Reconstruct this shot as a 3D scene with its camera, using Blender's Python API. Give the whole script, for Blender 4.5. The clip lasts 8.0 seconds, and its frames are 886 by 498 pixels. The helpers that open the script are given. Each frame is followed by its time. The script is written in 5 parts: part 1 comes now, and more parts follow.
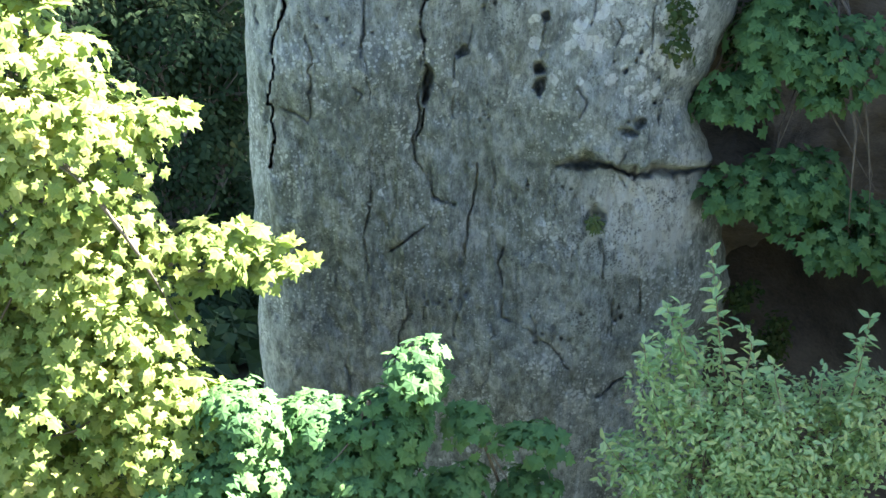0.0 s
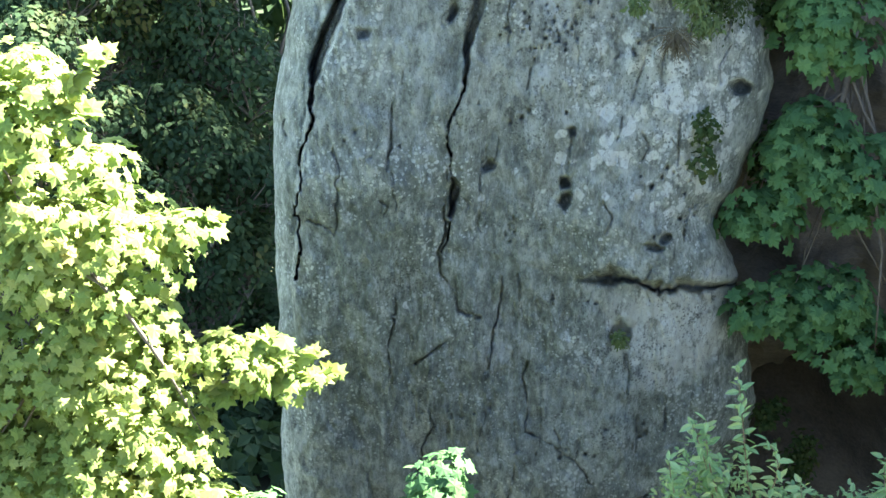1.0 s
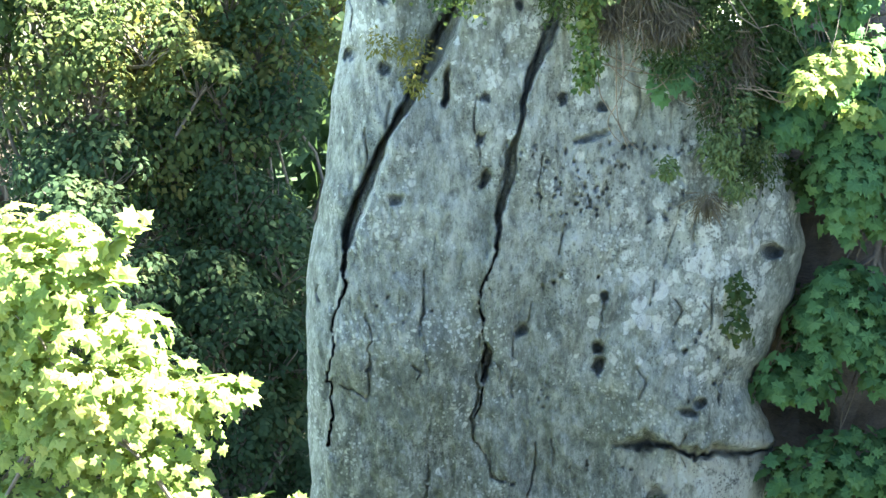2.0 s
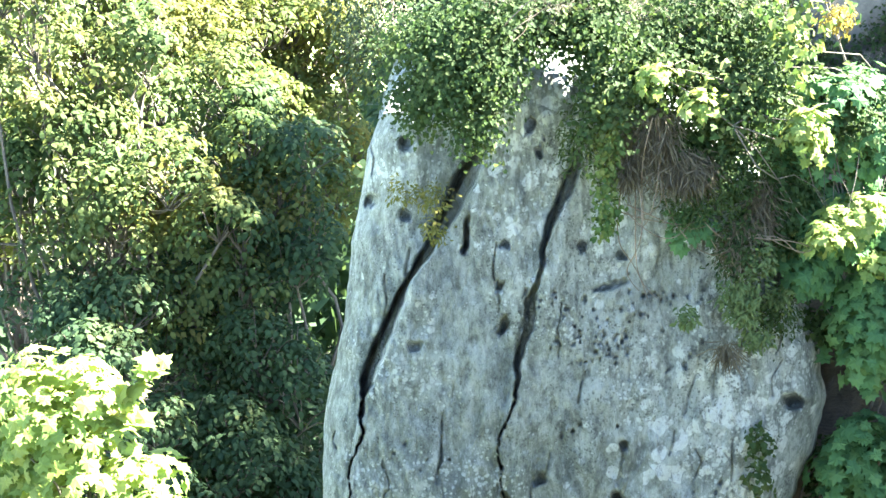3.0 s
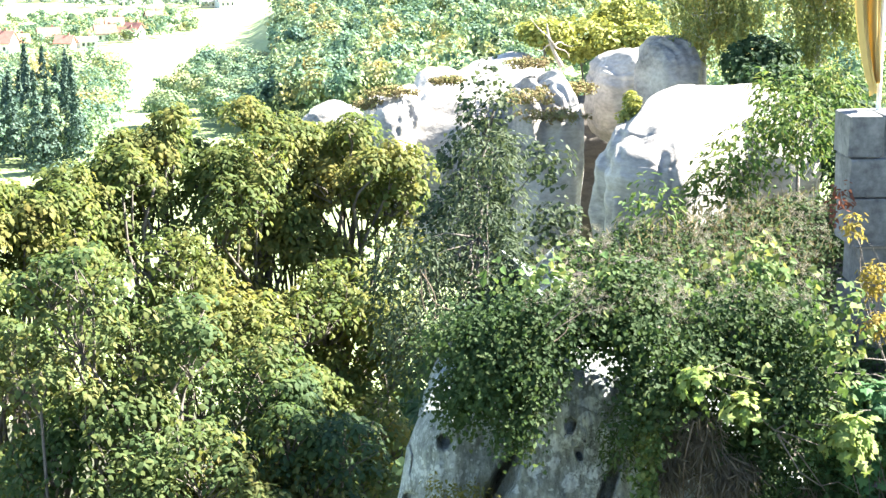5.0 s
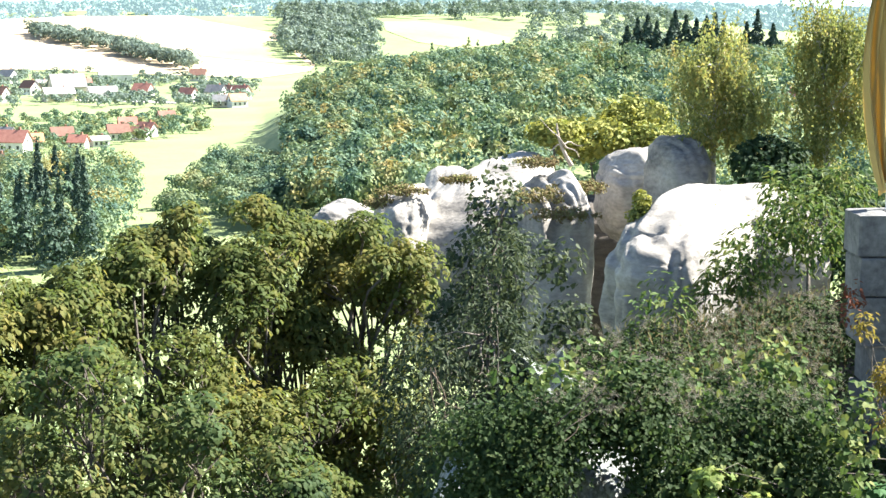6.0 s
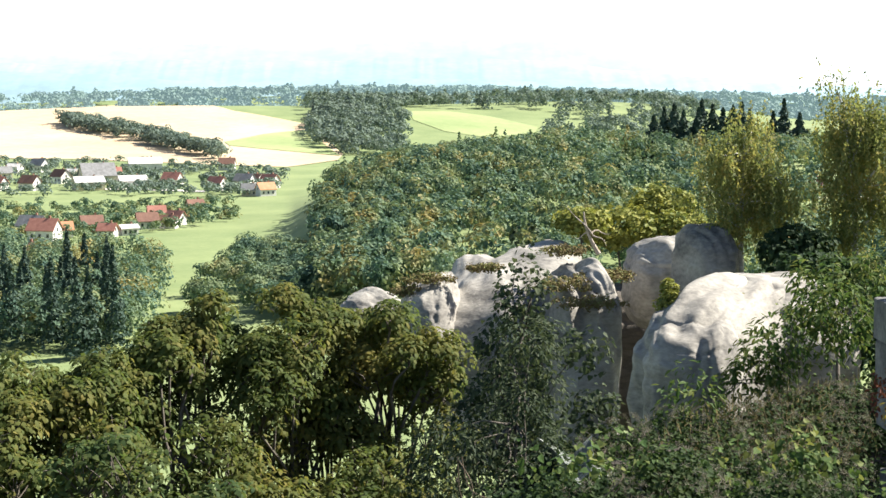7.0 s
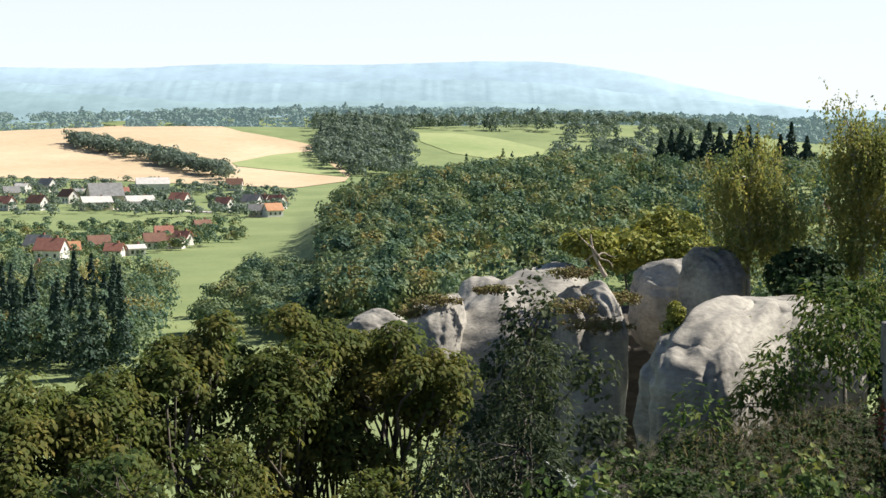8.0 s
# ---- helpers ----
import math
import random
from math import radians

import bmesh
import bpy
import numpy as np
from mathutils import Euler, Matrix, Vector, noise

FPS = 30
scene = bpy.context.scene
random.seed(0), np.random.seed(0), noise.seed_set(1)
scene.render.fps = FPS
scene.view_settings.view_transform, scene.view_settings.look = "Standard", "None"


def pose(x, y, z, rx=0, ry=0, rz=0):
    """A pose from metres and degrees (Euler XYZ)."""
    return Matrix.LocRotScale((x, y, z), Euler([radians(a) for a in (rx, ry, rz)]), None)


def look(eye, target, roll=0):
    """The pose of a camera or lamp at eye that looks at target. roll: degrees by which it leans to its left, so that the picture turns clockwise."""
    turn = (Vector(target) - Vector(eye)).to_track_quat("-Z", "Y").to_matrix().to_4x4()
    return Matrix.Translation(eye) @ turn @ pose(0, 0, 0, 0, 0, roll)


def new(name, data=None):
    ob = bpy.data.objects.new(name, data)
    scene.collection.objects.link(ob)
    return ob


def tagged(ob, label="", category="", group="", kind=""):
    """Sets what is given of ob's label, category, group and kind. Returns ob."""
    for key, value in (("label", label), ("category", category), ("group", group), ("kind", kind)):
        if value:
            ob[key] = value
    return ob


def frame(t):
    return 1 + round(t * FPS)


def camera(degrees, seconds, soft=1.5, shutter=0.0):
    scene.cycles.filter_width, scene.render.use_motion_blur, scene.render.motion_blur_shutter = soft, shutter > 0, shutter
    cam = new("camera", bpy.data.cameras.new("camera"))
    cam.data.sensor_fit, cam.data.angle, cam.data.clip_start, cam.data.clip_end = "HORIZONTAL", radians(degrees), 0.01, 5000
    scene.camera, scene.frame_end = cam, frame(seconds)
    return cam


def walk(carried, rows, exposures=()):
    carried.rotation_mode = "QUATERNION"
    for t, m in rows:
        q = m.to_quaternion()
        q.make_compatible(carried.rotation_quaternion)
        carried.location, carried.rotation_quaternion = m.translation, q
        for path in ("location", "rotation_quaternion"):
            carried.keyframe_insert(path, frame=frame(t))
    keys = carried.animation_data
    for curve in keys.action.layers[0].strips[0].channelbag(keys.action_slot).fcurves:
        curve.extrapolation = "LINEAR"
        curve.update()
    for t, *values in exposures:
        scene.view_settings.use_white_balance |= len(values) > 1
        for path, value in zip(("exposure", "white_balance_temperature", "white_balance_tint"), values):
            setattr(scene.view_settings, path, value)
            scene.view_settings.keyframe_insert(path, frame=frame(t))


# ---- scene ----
cam = camera(31.0, 8.0, soft=1.5)
# seconds, turn to the left, tilt up, roll: the camera turns where it stands
ROWS = [
    (0.0, -5.96, -38.33, -0.32),
    (0.5, -5.49, -36.34, -0.28),
    (1.0, -4.88, -34.27, -0.31),
    (1.5, -4.31, -32.15, -0.69),
    (1.7, -4.16, -30.54, -0.95),
    (1.9, -3.78, -29.07, -1.12),
    (2.0, -3.61, -28.34, -1.19),
    (2.2, -3.35, -27.23, -1.18),
    (3.3, -2.61, -21.20, -0.63),
    (3.5, -2.52, -19.82, -0.06),
    (4.0, -2.02, -16.58, -0.09),
    (4.5, -1.72, -14.26, -0.29),
    (4.7, -1.65, -13.52, -0.27),
    (5.8, -1.33, -9.45, -0.16),
    (6.0, -1.21, -8.85, -0.20),
    (6.5, -0.54, -7.46, -0.39),
    (7.0, -0.24, -5.68, -0.27),
    (7.5, -0.06, -4.64, -0.06),
    (8.0, -0.00, -4.90, 0.00),
]
EYE = (0.0, 0.0, 70.0)
EXPOSURES = [(0.0, 4.1, 6400, 12), (1.0, 4.2, 6400, 10), (1.5, 4.3, 6400, 9), (2.0, 4.45, 6400, 7), (3.5, 4.7, 6300, 9), (4.5, 3.95, 6200, 11), (6.0, 2.4, 6200, 11), (6.5, 1.95, 6300, 11), (7.0, 1.45, 6400, 10), (7.5, 0.95, 6500, 10), (8.0, 0.8, 6500, 10)]
walk(cam, [(t, pose(*EYE, 90 + tilt, 0, turn) @ pose(0, 0, 0, 0, 0, roll)) for t, turn, tilt, roll in ROWS], EXPOSURES)

# ---- sky and sun ----
SUN_AZ, SUN_EL = 70.0, 42.0          # degrees to the right of straight ahead, and above the horizon
world = bpy.data.worlds.new("sky")
scene.world = world
world.use_nodes = True
wn = world.node_tree
sky = wn.nodes.new("ShaderNodeTexSky")
sky.sky_type, sky.sun_disc = "NISHITA", False
sky.sun_elevation, sky.sun_rotation = radians(SUN_EL), radians(SUN_AZ)
sky.dust_density, sky.air_density, sky.ozone_density, sky.altitude = 0.6, 1.0, 1.6, 600
# white haze low over the horizon
wco, wsep, wramp, wmix = (wn.nodes.new(k) for k in ("ShaderNodeTexCoord", "ShaderNodeSeparateXYZ", "ShaderNodeValToRGB", "ShaderNodeMix"))
wmix.data_type = "RGBA"
for stop, (at, v) in zip(wramp.color_ramp.elements, ((0.0, 0.92), (0.115, 0.0))):
    stop.position, stop.color = at, (v, v, v, 1)
mid = wramp.color_ramp.elements.new(0.072)
mid.color = (0.8, 0.8, 0.8, 1)
wn.links.new(wco.outputs["Generated"], wsep.inputs[0])
wn.links.new(wsep.outputs["Z"], wramp.inputs[0])
wn.links.new(wramp.outputs[0], wmix.inputs[0])
wn.links.new(sky.outputs[0], wmix.inputs[6])
wmix.inputs[7].default_value = (11.6, 12.5, 13.2, 1)
wn.links.new(wmix.outputs[2], wn.nodes["Background"].inputs[0])
wn.nodes["Background"].inputs[1].default_value = 0.05
sun = new("sun", bpy.data.lights.new("sun", "SUN"))
sun.data.energy, sun.data.angle, sun.data.color = 5.0, radians(0.5), (1.0, 0.93, 0.82)
az, el = radians(SUN_AZ), radians(SUN_EL)
sun.matrix_world = look(EYE, Vector(EYE) - Vector((math.sin(az) * math.cos(el), math.cos(az) * math.cos(el), math.sin(el))))

# ---- materials ----


def nodes_of(name):
    m = bpy.data.materials.new(name)
    m.use_nodes = True
    t = m.node_tree
    return m, t, t.nodes["Principled BSDF"], t.nodes["Material Output"]


def noise_node(t, scale, detail=5.0, rough=0.6, stretch=None, offset=(0, 0, 0)):
    co = t.nodes.new("ShaderNodeTexCoord")
    mp = t.nodes.new("ShaderNodeMapping")
    mp.inputs["Scale"].default_value = stretch or (1, 1, 1)
    mp.inputs["Location"].default_value = offset
    n = t.nodes.new("ShaderNodeTexNoise")
    n.inputs["Scale"].default_value, n.inputs["Detail"].default_value, n.inputs["Roughness"].default_value = scale, detail, rough
    t.links.new(co.outputs["Object"], mp.inputs[0])
    t.links.new(mp.outputs[0], n.inputs["Vector"])
    return n.outputs["Fac"]


def ramp(t, fac, *stops):
    r = t.nodes.new("ShaderNodeValToRGB")
    while len(r.color_ramp.elements) < len(stops):
        r.color_ramp.elements.new(0.5)
    for e, (pos, c) in zip(r.color_ramp.elements, stops):
        e.position, e.color = pos, (*c, 1) if len(c) == 3 else c
    t.links.new(fac, r.inputs[0])
    return r.outputs[0]


def mix(t, fac, a, b, mode="MIX"):
    n = t.nodes.new("ShaderNodeMix")
    n.data_type, n.blend_type = "RGBA", mode
    for sock, v in ((n.inputs[0], fac), (n.inputs[6], a), (n.inputs[7], b)):
        if isinstance(v, (int, float)):
            sock.default_value = v
        elif isinstance(v, tuple):
            sock.default_value = (*v, 1)
        else:
            t.links.new(v, sock)
    return n.outputs[2]


def maths(t, op, a, b=0.0):
    n = t.nodes.new("ShaderNodeMath")
    n.operation = op
    for sock, v in zip(n.inputs, (a, b)):
        if isinstance(v, (int, float)):
            sock.default_value = v
        else:
            t.links.new(v, sock)
    return n.outputs[0]


def bump(t, bsdf, height, strength, dist):
    b = t.nodes.new("ShaderNodeBump")
    b.inputs["Strength"].default_value, b.inputs["Distance"].default_value = strength, dist
    t.links.new(height, b.inputs["Height"])
    t.links.new(b.outputs[0], bsdf.inputs["Normal"])


def surface(name, dark, light, scale=3.0, fine=30.0, rough=0.8, relief=0.02, stretch=None, metal=0.0):
    """Two scales of variation between two colours, with fine relief."""
    m, t, b, out = nodes_of(name)
    big, small = noise_node(t, scale, stretch=stretch), noise_node(t, fine, stretch=stretch)
    fac = maths(t, "ADD", maths(t, "MULTIPLY", big, 0.65), maths(t, "MULTIPLY", small, 0.35))
    t.links.new(ramp(t, fac, (0.35, dark), (0.65, light)), b.inputs["Base Color"])
    b.inputs["Roughness"].default_value, b.inputs["Metallic"].default_value = rough, metal
    bump(t, b, small, 0.6, relief)
    return m


def foliage(name, stops, through_light=0.35, patch=0.35, rough=0.65, gloss=0.12, vary=0.35, detail=3.0):
    """Leaves: colour varied leaf by leaf and branch by branch, part of the light passing through."""
    m, t, b, out = nodes_of(name)
    geo, obj = t.nodes.new("ShaderNodeNewGeometry"), t.nodes.new("ShaderNodeObjectInfo")
    r = maths(t, "FRACT", maths(t, "ADD", geo.outputs["Random Per Island"], obj.outputs["Random"]))
    big = noise_node(t, patch, detail)
    fac = maths(t, "ADD", maths(t, "MULTIPLY", r, vary), maths(t, "MULTIPLY", big, 1.0 - vary))
    col = ramp(t, fac, *stops)
    t.links.new(col, b.inputs["Base Color"])
    b.inputs["Roughness"].default_value, b.inputs["Specular IOR Level"].default_value = rough, gloss
    tr = t.nodes.new("ShaderNodeBsdfTranslucent")
    t.links.new(mix(t, 0.7, col, (1.0, 1.0, 0.6), "MULTIPLY"), tr.inputs["Color"])
    ms = t.nodes.new("ShaderNodeMixShader")
    ms.inputs[0].default_value = through_light
    t.links.new(b.outputs[0], ms.inputs[1])
    t.links.new(tr.outputs[0], ms.inputs[2])
    t.links.new(ms.outputs[0], out.inputs["Surface"])
    return m


def sandstone():
    """Grey weathered sandstone: vertical rain streaks, pale crust, spots of white lichen, greenish film."""
    m, t, b, out = nodes_of("weathered sandstone")
    big = noise_node(t, 0.9, 4)
    streak = noise_node(t, 3.2, 6, 0.65, (1.6, 1.6, 0.22))
    fine = noise_node(t, 28, 6, 0.7, (1, 1, 0.55))
    grey = noise_node(t, 1.3, 9, 0.72, (1, 1, 0.7), (4, 1, 6))
    base = ramp(t, maths(t, "ADD", maths(t, "MULTIPLY", big, 0.35), maths(t, "ADD", maths(t, "MULTIPLY", streak, 0.25), maths(t, "MULTIPLY", grey, 0.4))),
                (0.38, (0.135, 0.16, 0.15)), (0.49, (0.275, 0.315, 0.293)), (0.60, (0.44, 0.49, 0.458)))
    base = mix(t, ramp(t, noise_node(t, 0.7, 3, 0.5, None, (7, 3, 1)), (0.45, (0, 0, 0)), (0.62, (0.5, 0.5, 0.5))), base, (0.20, 0.225, 0.165))
    base = mix(t, ramp(t, fine, (0.35, (0.42, 0.42, 0.42)), (0.6, (0, 0, 0))), base, (0.09, 0.10, 0.10))
    # white crust in the rain streaks
    crust = ramp(t, maths(t, "MULTIPLY", noise_node(t, 9, 8, 0.8, (2.4, 2.4, 0.3)), noise_node(t, 1.3, 3, 0.5, None, (3, 9, 2))), (0.30, (0, 0, 0)), (0.42, (0.6, 0.6, 0.6)))
    base = mix(t, crust, base, (0.52, 0.54, 0.53))
    # spots of white lichen
    co, v = t.nodes.new("ShaderNodeTexCoord"), t.nodes.new("ShaderNodeTexVoronoi")
    v.inputs["Scale"].default_value = 8
    dis = t.nodes.new("ShaderNodeVectorMath")
    dis.operation = "ADD"
    nz = t.nodes.new("ShaderNodeTexNoise")
    nz.inputs["Scale"].default_value, nz.inputs["Detail"].default_value = 16, 4
    t.links.new(co.outputs["Object"], nz.inputs["Vector"])
    sc = t.nodes.new("ShaderNodeVectorMath")
    sc.operation = "SCALE"
    sc.inputs["Scale"].default_value = 0.05
    t.links.new(nz.outputs["Color"], sc.inputs[0])
    t.links.new(co.outputs["Object"], dis.inputs[0])
    t.links.new(sc.outputs[0], dis.inputs[1])
    t.links.new(dis.outputs[0], v.inputs["Vector"])
    def near(x, y, z, r0, r1, v):
        """Where a growth, a pale break or a paler stretch has its middle: falls off from r0 to r1 metres."""
        d = t.nodes.new("ShaderNodeVectorMath")
        d.operation = "DISTANCE"
        d.inputs[1].default_value = (x, y, z)
        t.links.new(dis.outputs[0], d.inputs[0])
        return ramp(t, maths(t, "DIVIDE", d.outputs["Value"], r1), (r0 / r1, (v, v, v)), (1.0, (0, 0, 0)))
    pale = maths(t, "MULTIPLY", near(2.95, 10.7, 61.85, 0.35, 1.0, 1.0), noise_node(t, 2.5, 5, 0.6))
    base = mix(t, ramp(t, pale, (0.22, (0, 0, 0)), (0.42, (0.9, 0.9, 0.9))), base, (0.6, 0.62, 0.58))
    upper = near(2.0, 10.7, 65.4, 0.6, 2.6, 0.5)
    base = mix(t, maths(t, "MULTIPLY", upper, noise_node(t, 1.4, 5, 0.65)), base, (0.6, 0.62, 0.58))
    colony = maths(t, "ADD", near(2.75, 10.6, 64.0, 0.4, 1.5, 0.34), maths(t, "ADD", near(1.25, 10.6, 66.3, 0.2, 0.9, 0.25), near(2.85, 10.7, 61.75, 0.3, 0.9, 0.3)))
    where = maths(t, "ADD", maths(t, "MULTIPLY", noise_node(t, 0.9, 4, 0.6, None, (1.7, 0, 4.2)), 0.85), colony)
    cell = t.nodes.new("ShaderNodeSeparateColor")
    t.links.new(v.outputs["Color"], cell.inputs[0])
    size = maths(t, "MULTIPLY", maths(t, "SUBTRACT", where, 0.40), maths(t, "MULTIPLY", maths(t, "POWER", cell.outputs[0], 1.6), 3.2))
    spot = maths(t, "MULTIPLY", maths(t, "SUBTRACT", size, v.outputs["Distance"]), 14.0)
    spot_fac = ramp(t, spot, (0.0, (0, 0, 0)), (1.0, (0.92, 0.92, 0.92)))
    base = mix(t, maths(t, "MULTIPLY", spot_fac, ramp(t, noise_node(t, 16, 4, 0.7), (0.30, (0.45, 0.45, 0.45)), (0.48, (1, 1, 1)))), base, (0.66, 0.70, 0.68))
    # flecks: many small pale and dark grains
    v2 = t.nodes.new("ShaderNodeTexVoronoi")
    v2.inputs["Scale"].default_value = 22
    t.links.new(dis.outputs[0], v2.inputs["Vector"])
    size2 = maths(t, "MULTIPLY", maths(t, "SUBTRACT", noise_node(t, 1.6, 4, 0.6, None, (5, 2, 8)), 0.385), 1.8)
    fl = ramp(t, maths(t, "MULTIPLY", maths(t, "SUBTRACT", size2, v2.outputs["Distance"]), 14.0), (0.0, (0, 0, 0)), (1.0, (0.75, 0.75, 0.75)))
    base = mix(t, fl, base, (0.64, 0.69, 0.66))
    # dark grains and short slanting scratches
    v3 = t.nodes.new("ShaderNodeTexVoronoi")
    v3.inputs["Scale"].default_value = 34
    t.links.new(dis.outputs[0], v3.inputs["Vector"])
    size3 = maths(t, "MULTIPLY", maths(t, "SUBTRACT", noise_node(t, 2.2, 4, 0.6, None, (1, 7, 3)), 0.36), 1.5)
    base = mix(t, ramp(t, maths(t, "MULTIPLY", maths(t, "SUBTRACT", size3, v3.outputs["Distance"]), 9.0), (0.0, (0, 0, 0)), (1.0, (0.7, 0.7, 0.7))), base, (0.07, 0.08, 0.078))
    scratch = noise_node(t, 14, 5, 0.7, (1.8, 1.8, 0.5), (3, 3, 8))
    base = mix(t, ramp(t, scratch, (0.56, (0, 0, 0)), (0.64, (0.5, 0.5, 0.5))), base, (0.56, 0.6, 0.58))
    base = mix(t, ramp(t, scratch, (0.36, (0.5, 0.5, 0.5)), (0.43, (0, 0, 0))), base, (0.09, 0.1, 0.097))
    mott = noise_node(t, 9.0, 9, 0.80, (1, 1, 0.6), (2, 5, 1))
    base = mix(t, ramp(t, mott, (0.38, (0.75, 0.75, 0.75)), (0.49, (0, 0, 0))), base, (0.085, 0.095, 0.09))
    base = mix(t, ramp(t, mott, (0.51, (0, 0, 0)), (0.62, (0.7, 0.7, 0.7))), base, (0.52, 0.555, 0.53))
    pit = ramp(t, noise_node(t, 55, 4, 0.7, (1, 1, 0.5)), (0.30, (0.75, 0.75, 0.75)), (0.40, (0, 0, 0)))
    base = mix(t, pit, base, (0.04, 0.045, 0.045))
    t.links.new(base, b.inputs["Base Color"])
    b.inputs["Roughness"].default_value, b.inputs["Specular IOR Level"].default_value = 0.85, 0.25
    bump(t, b, maths(t, "ADD", maths(t, "ADD", maths(t, "MULTIPLY", fine, 0.5), maths(t, "MULTIPLY", streak, 0.6)), maths(t, "MULTIPLY", mott, 0.9)), 1.0, 0.06)
    return m


ROCK = sandstone()
ROCK_FAR = surface("pale sandstone", (0.10, 0.096, 0.088), (0.44, 0.415, 0.365), 0.35, 4.0, 0.9, 0.05, (1, 1, 2.0))
ROCK_BROWN_SHADE = surface("brown sandstone darkened for shade", (0.045, 0.04, 0.034), (0.15, 0.13, 0.105), 1.2, 20, 0.9, 0.03, (1, 1, 3))
EARTH = surface("woodland floor darkened for shade", (0.025, 0.03, 0.015), (0.08, 0.085, 0.04), 2.0, 25, 0.95, 0.03)
GRASS = surface("meadow grass paled for haze", (0.14, 0.195, 0.07), (0.235, 0.285, 0.115), 0.02, 0.5, 0.9, 0.05)
STUBBLE = surface("stubble field", (0.46, 0.35, 0.215), (0.64, 0.51, 0.345), 0.008, 0.12, 0.95, 0.05)
FIELD_GREEN = surface("green crop paled for haze", (0.20, 0.27, 0.10), (0.33, 0.375, 0.165), 0.008, 0.12, 0.95, 0.05)
BLOCK = surface("dressed sandstone block", (0.06, 0.062, 0.06), (0.22, 0.22, 0.205), 3.0, 22, 0.9, 0.015)
MORTAR = surface("lime mortar", (0.16, 0.15, 0.13), (0.28, 0.26, 0.23), 5, 40, 0.95, 0.01)
BARK = surface("grey bark", (0.06, 0.05, 0.04), (0.17, 0.15, 0.12), 6, 40, 0.9, 0.02, (1, 1, 0.3))
BIRCH_BARK = surface("birch bark", (0.35, 0.33, 0.3), (0.72, 0.7, 0.66), 5, 30, 0.8, 0.01, (1, 1, 3))
DEADWOOD = surface("bleached dead wood", (0.3, 0.25, 0.2), (0.5, 0.44, 0.37), 4, 30, 0.9, 0.01, (1, 1, 0.3))
TWIG = surface("dry twigs", (0.10, 0.075, 0.05), (0.27, 0.21, 0.15), 5, 30, 0.9, 0.005)

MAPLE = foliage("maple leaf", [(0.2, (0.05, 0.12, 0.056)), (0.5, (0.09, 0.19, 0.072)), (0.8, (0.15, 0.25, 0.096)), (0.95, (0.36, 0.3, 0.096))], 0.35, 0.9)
MAPLE_LIT = foliage("maple leaf painted sunlit", [(0.2, (0.13, 0.21, 0.06)), (0.45, (0.23, 0.31, 0.095)), (0.7, (0.32, 0.37, 0.125)), (0.88, (0.44, 0.36, 0.11))], 0.48, 0.9, vary=0.4)
CANOPY_SHADE = foliage("broad leaf darkened for shade", [(0.25, (0.026, 0.052, 0.028)), (0.5, (0.042, 0.078, 0.036)), (0.66, (0.065, 0.10, 0.042)), (0.82, (0.15, 0.14, 0.045))], 0.4, 0.7, vary=0.2)
CANOPY_TOP_LIT = foliage("yellowing broad leaf lightened for sun", [(0.25, (0.042, 0.078, 0.033)), (0.44, (0.075, 0.118, 0.043)), (0.58, (0.125, 0.155, 0.053)), (0.78, (0.25, 0.21, 0.065))], 0.48, 0.55, vary=0.18)
CANOPY_SUNLIT = foliage("yellowing leaf painted sunlit", [(0.25, (0.06, 0.095, 0.032)), (0.45, (0.105, 0.14, 0.042)), (0.60, (0.18, 0.185, 0.055)), (0.80, (0.32, 0.25, 0.07))], 0.5, 0.55, vary=0.18)
ASPEN = foliage("aspen leaf", [(0.25, (0.028, 0.046, 0.026)), (0.5, (0.055, 0.078, 0.042)), (0.78, (0.11, 0.13, 0.07))], 0.3, 1.5)
BRIGHT = foliage("sunlit shoot leaf", [(0.25, (0.05, 0.10, 0.03)), (0.5, (0.10, 0.155, 0.045)), (0.75, (0.22, 0.23, 0.075))], 0.35, 1.5)
SALLOW = foliage("sallow leaf", [(0.25, (0.20, 0.34, 0.16)), (0.5, (0.32, 0.47, 0.23)), (0.8, (0.46, 0.53, 0.25))], 0.35, 1.5)
VINE = foliage("vine leaf", [(0.25, (0.030, 0.058, 0.023)), (0.45, (0.05, 0.086, 0.03)), (0.62, (0.074, 0.11, 0.04)), (0.80, (0.13, 0.14, 0.055))], 0.48, 1.6, vary=0.3)
SEED = foliage("clematis seed down", [(0.25, (0.17, 0.155, 0.13)), (0.75, (0.32, 0.30, 0.25))], 0.3, 1.0, 0.9)
YELLOWING = foliage("yellowing leaf", [(0.2, (0.08, 0.10, 0.028)), (0.8, (0.20, 0.18, 0.05))])
YELLOW_LEAF = foliage("yellow autumn leaf", [(0.2, (0.19, 0.18, 0.045)), (0.8, (0.36, 0.26, 0.06))], 0.4, 1.0)
RED = foliage("reddened leaf", [(0.2, (0.12, 0.045, 0.03)), (0.8, (0.22, 0.085, 0.05))], 0.3, 1.0)
STRAW = foliage("dry grass", [(0.25, (0.15, 0.125, 0.075)), (0.75, (0.33, 0.29, 0.19))], 0.35, 1.0, 0.8)
MOSS = foliage("moss and ferns", [(0.2, (0.07, 0.12, 0.048)), (0.8, (0.16, 0.2, 0.08))], 0.25, 2.0, 0.8)
BIRCH = foliage("birch leaf", [(0.25, (0.15, 0.19, 0.075)), (0.5, (0.26, 0.29, 0.11)), (0.75, (0.44, 0.37, 0.13))], 0.5, 0.6)
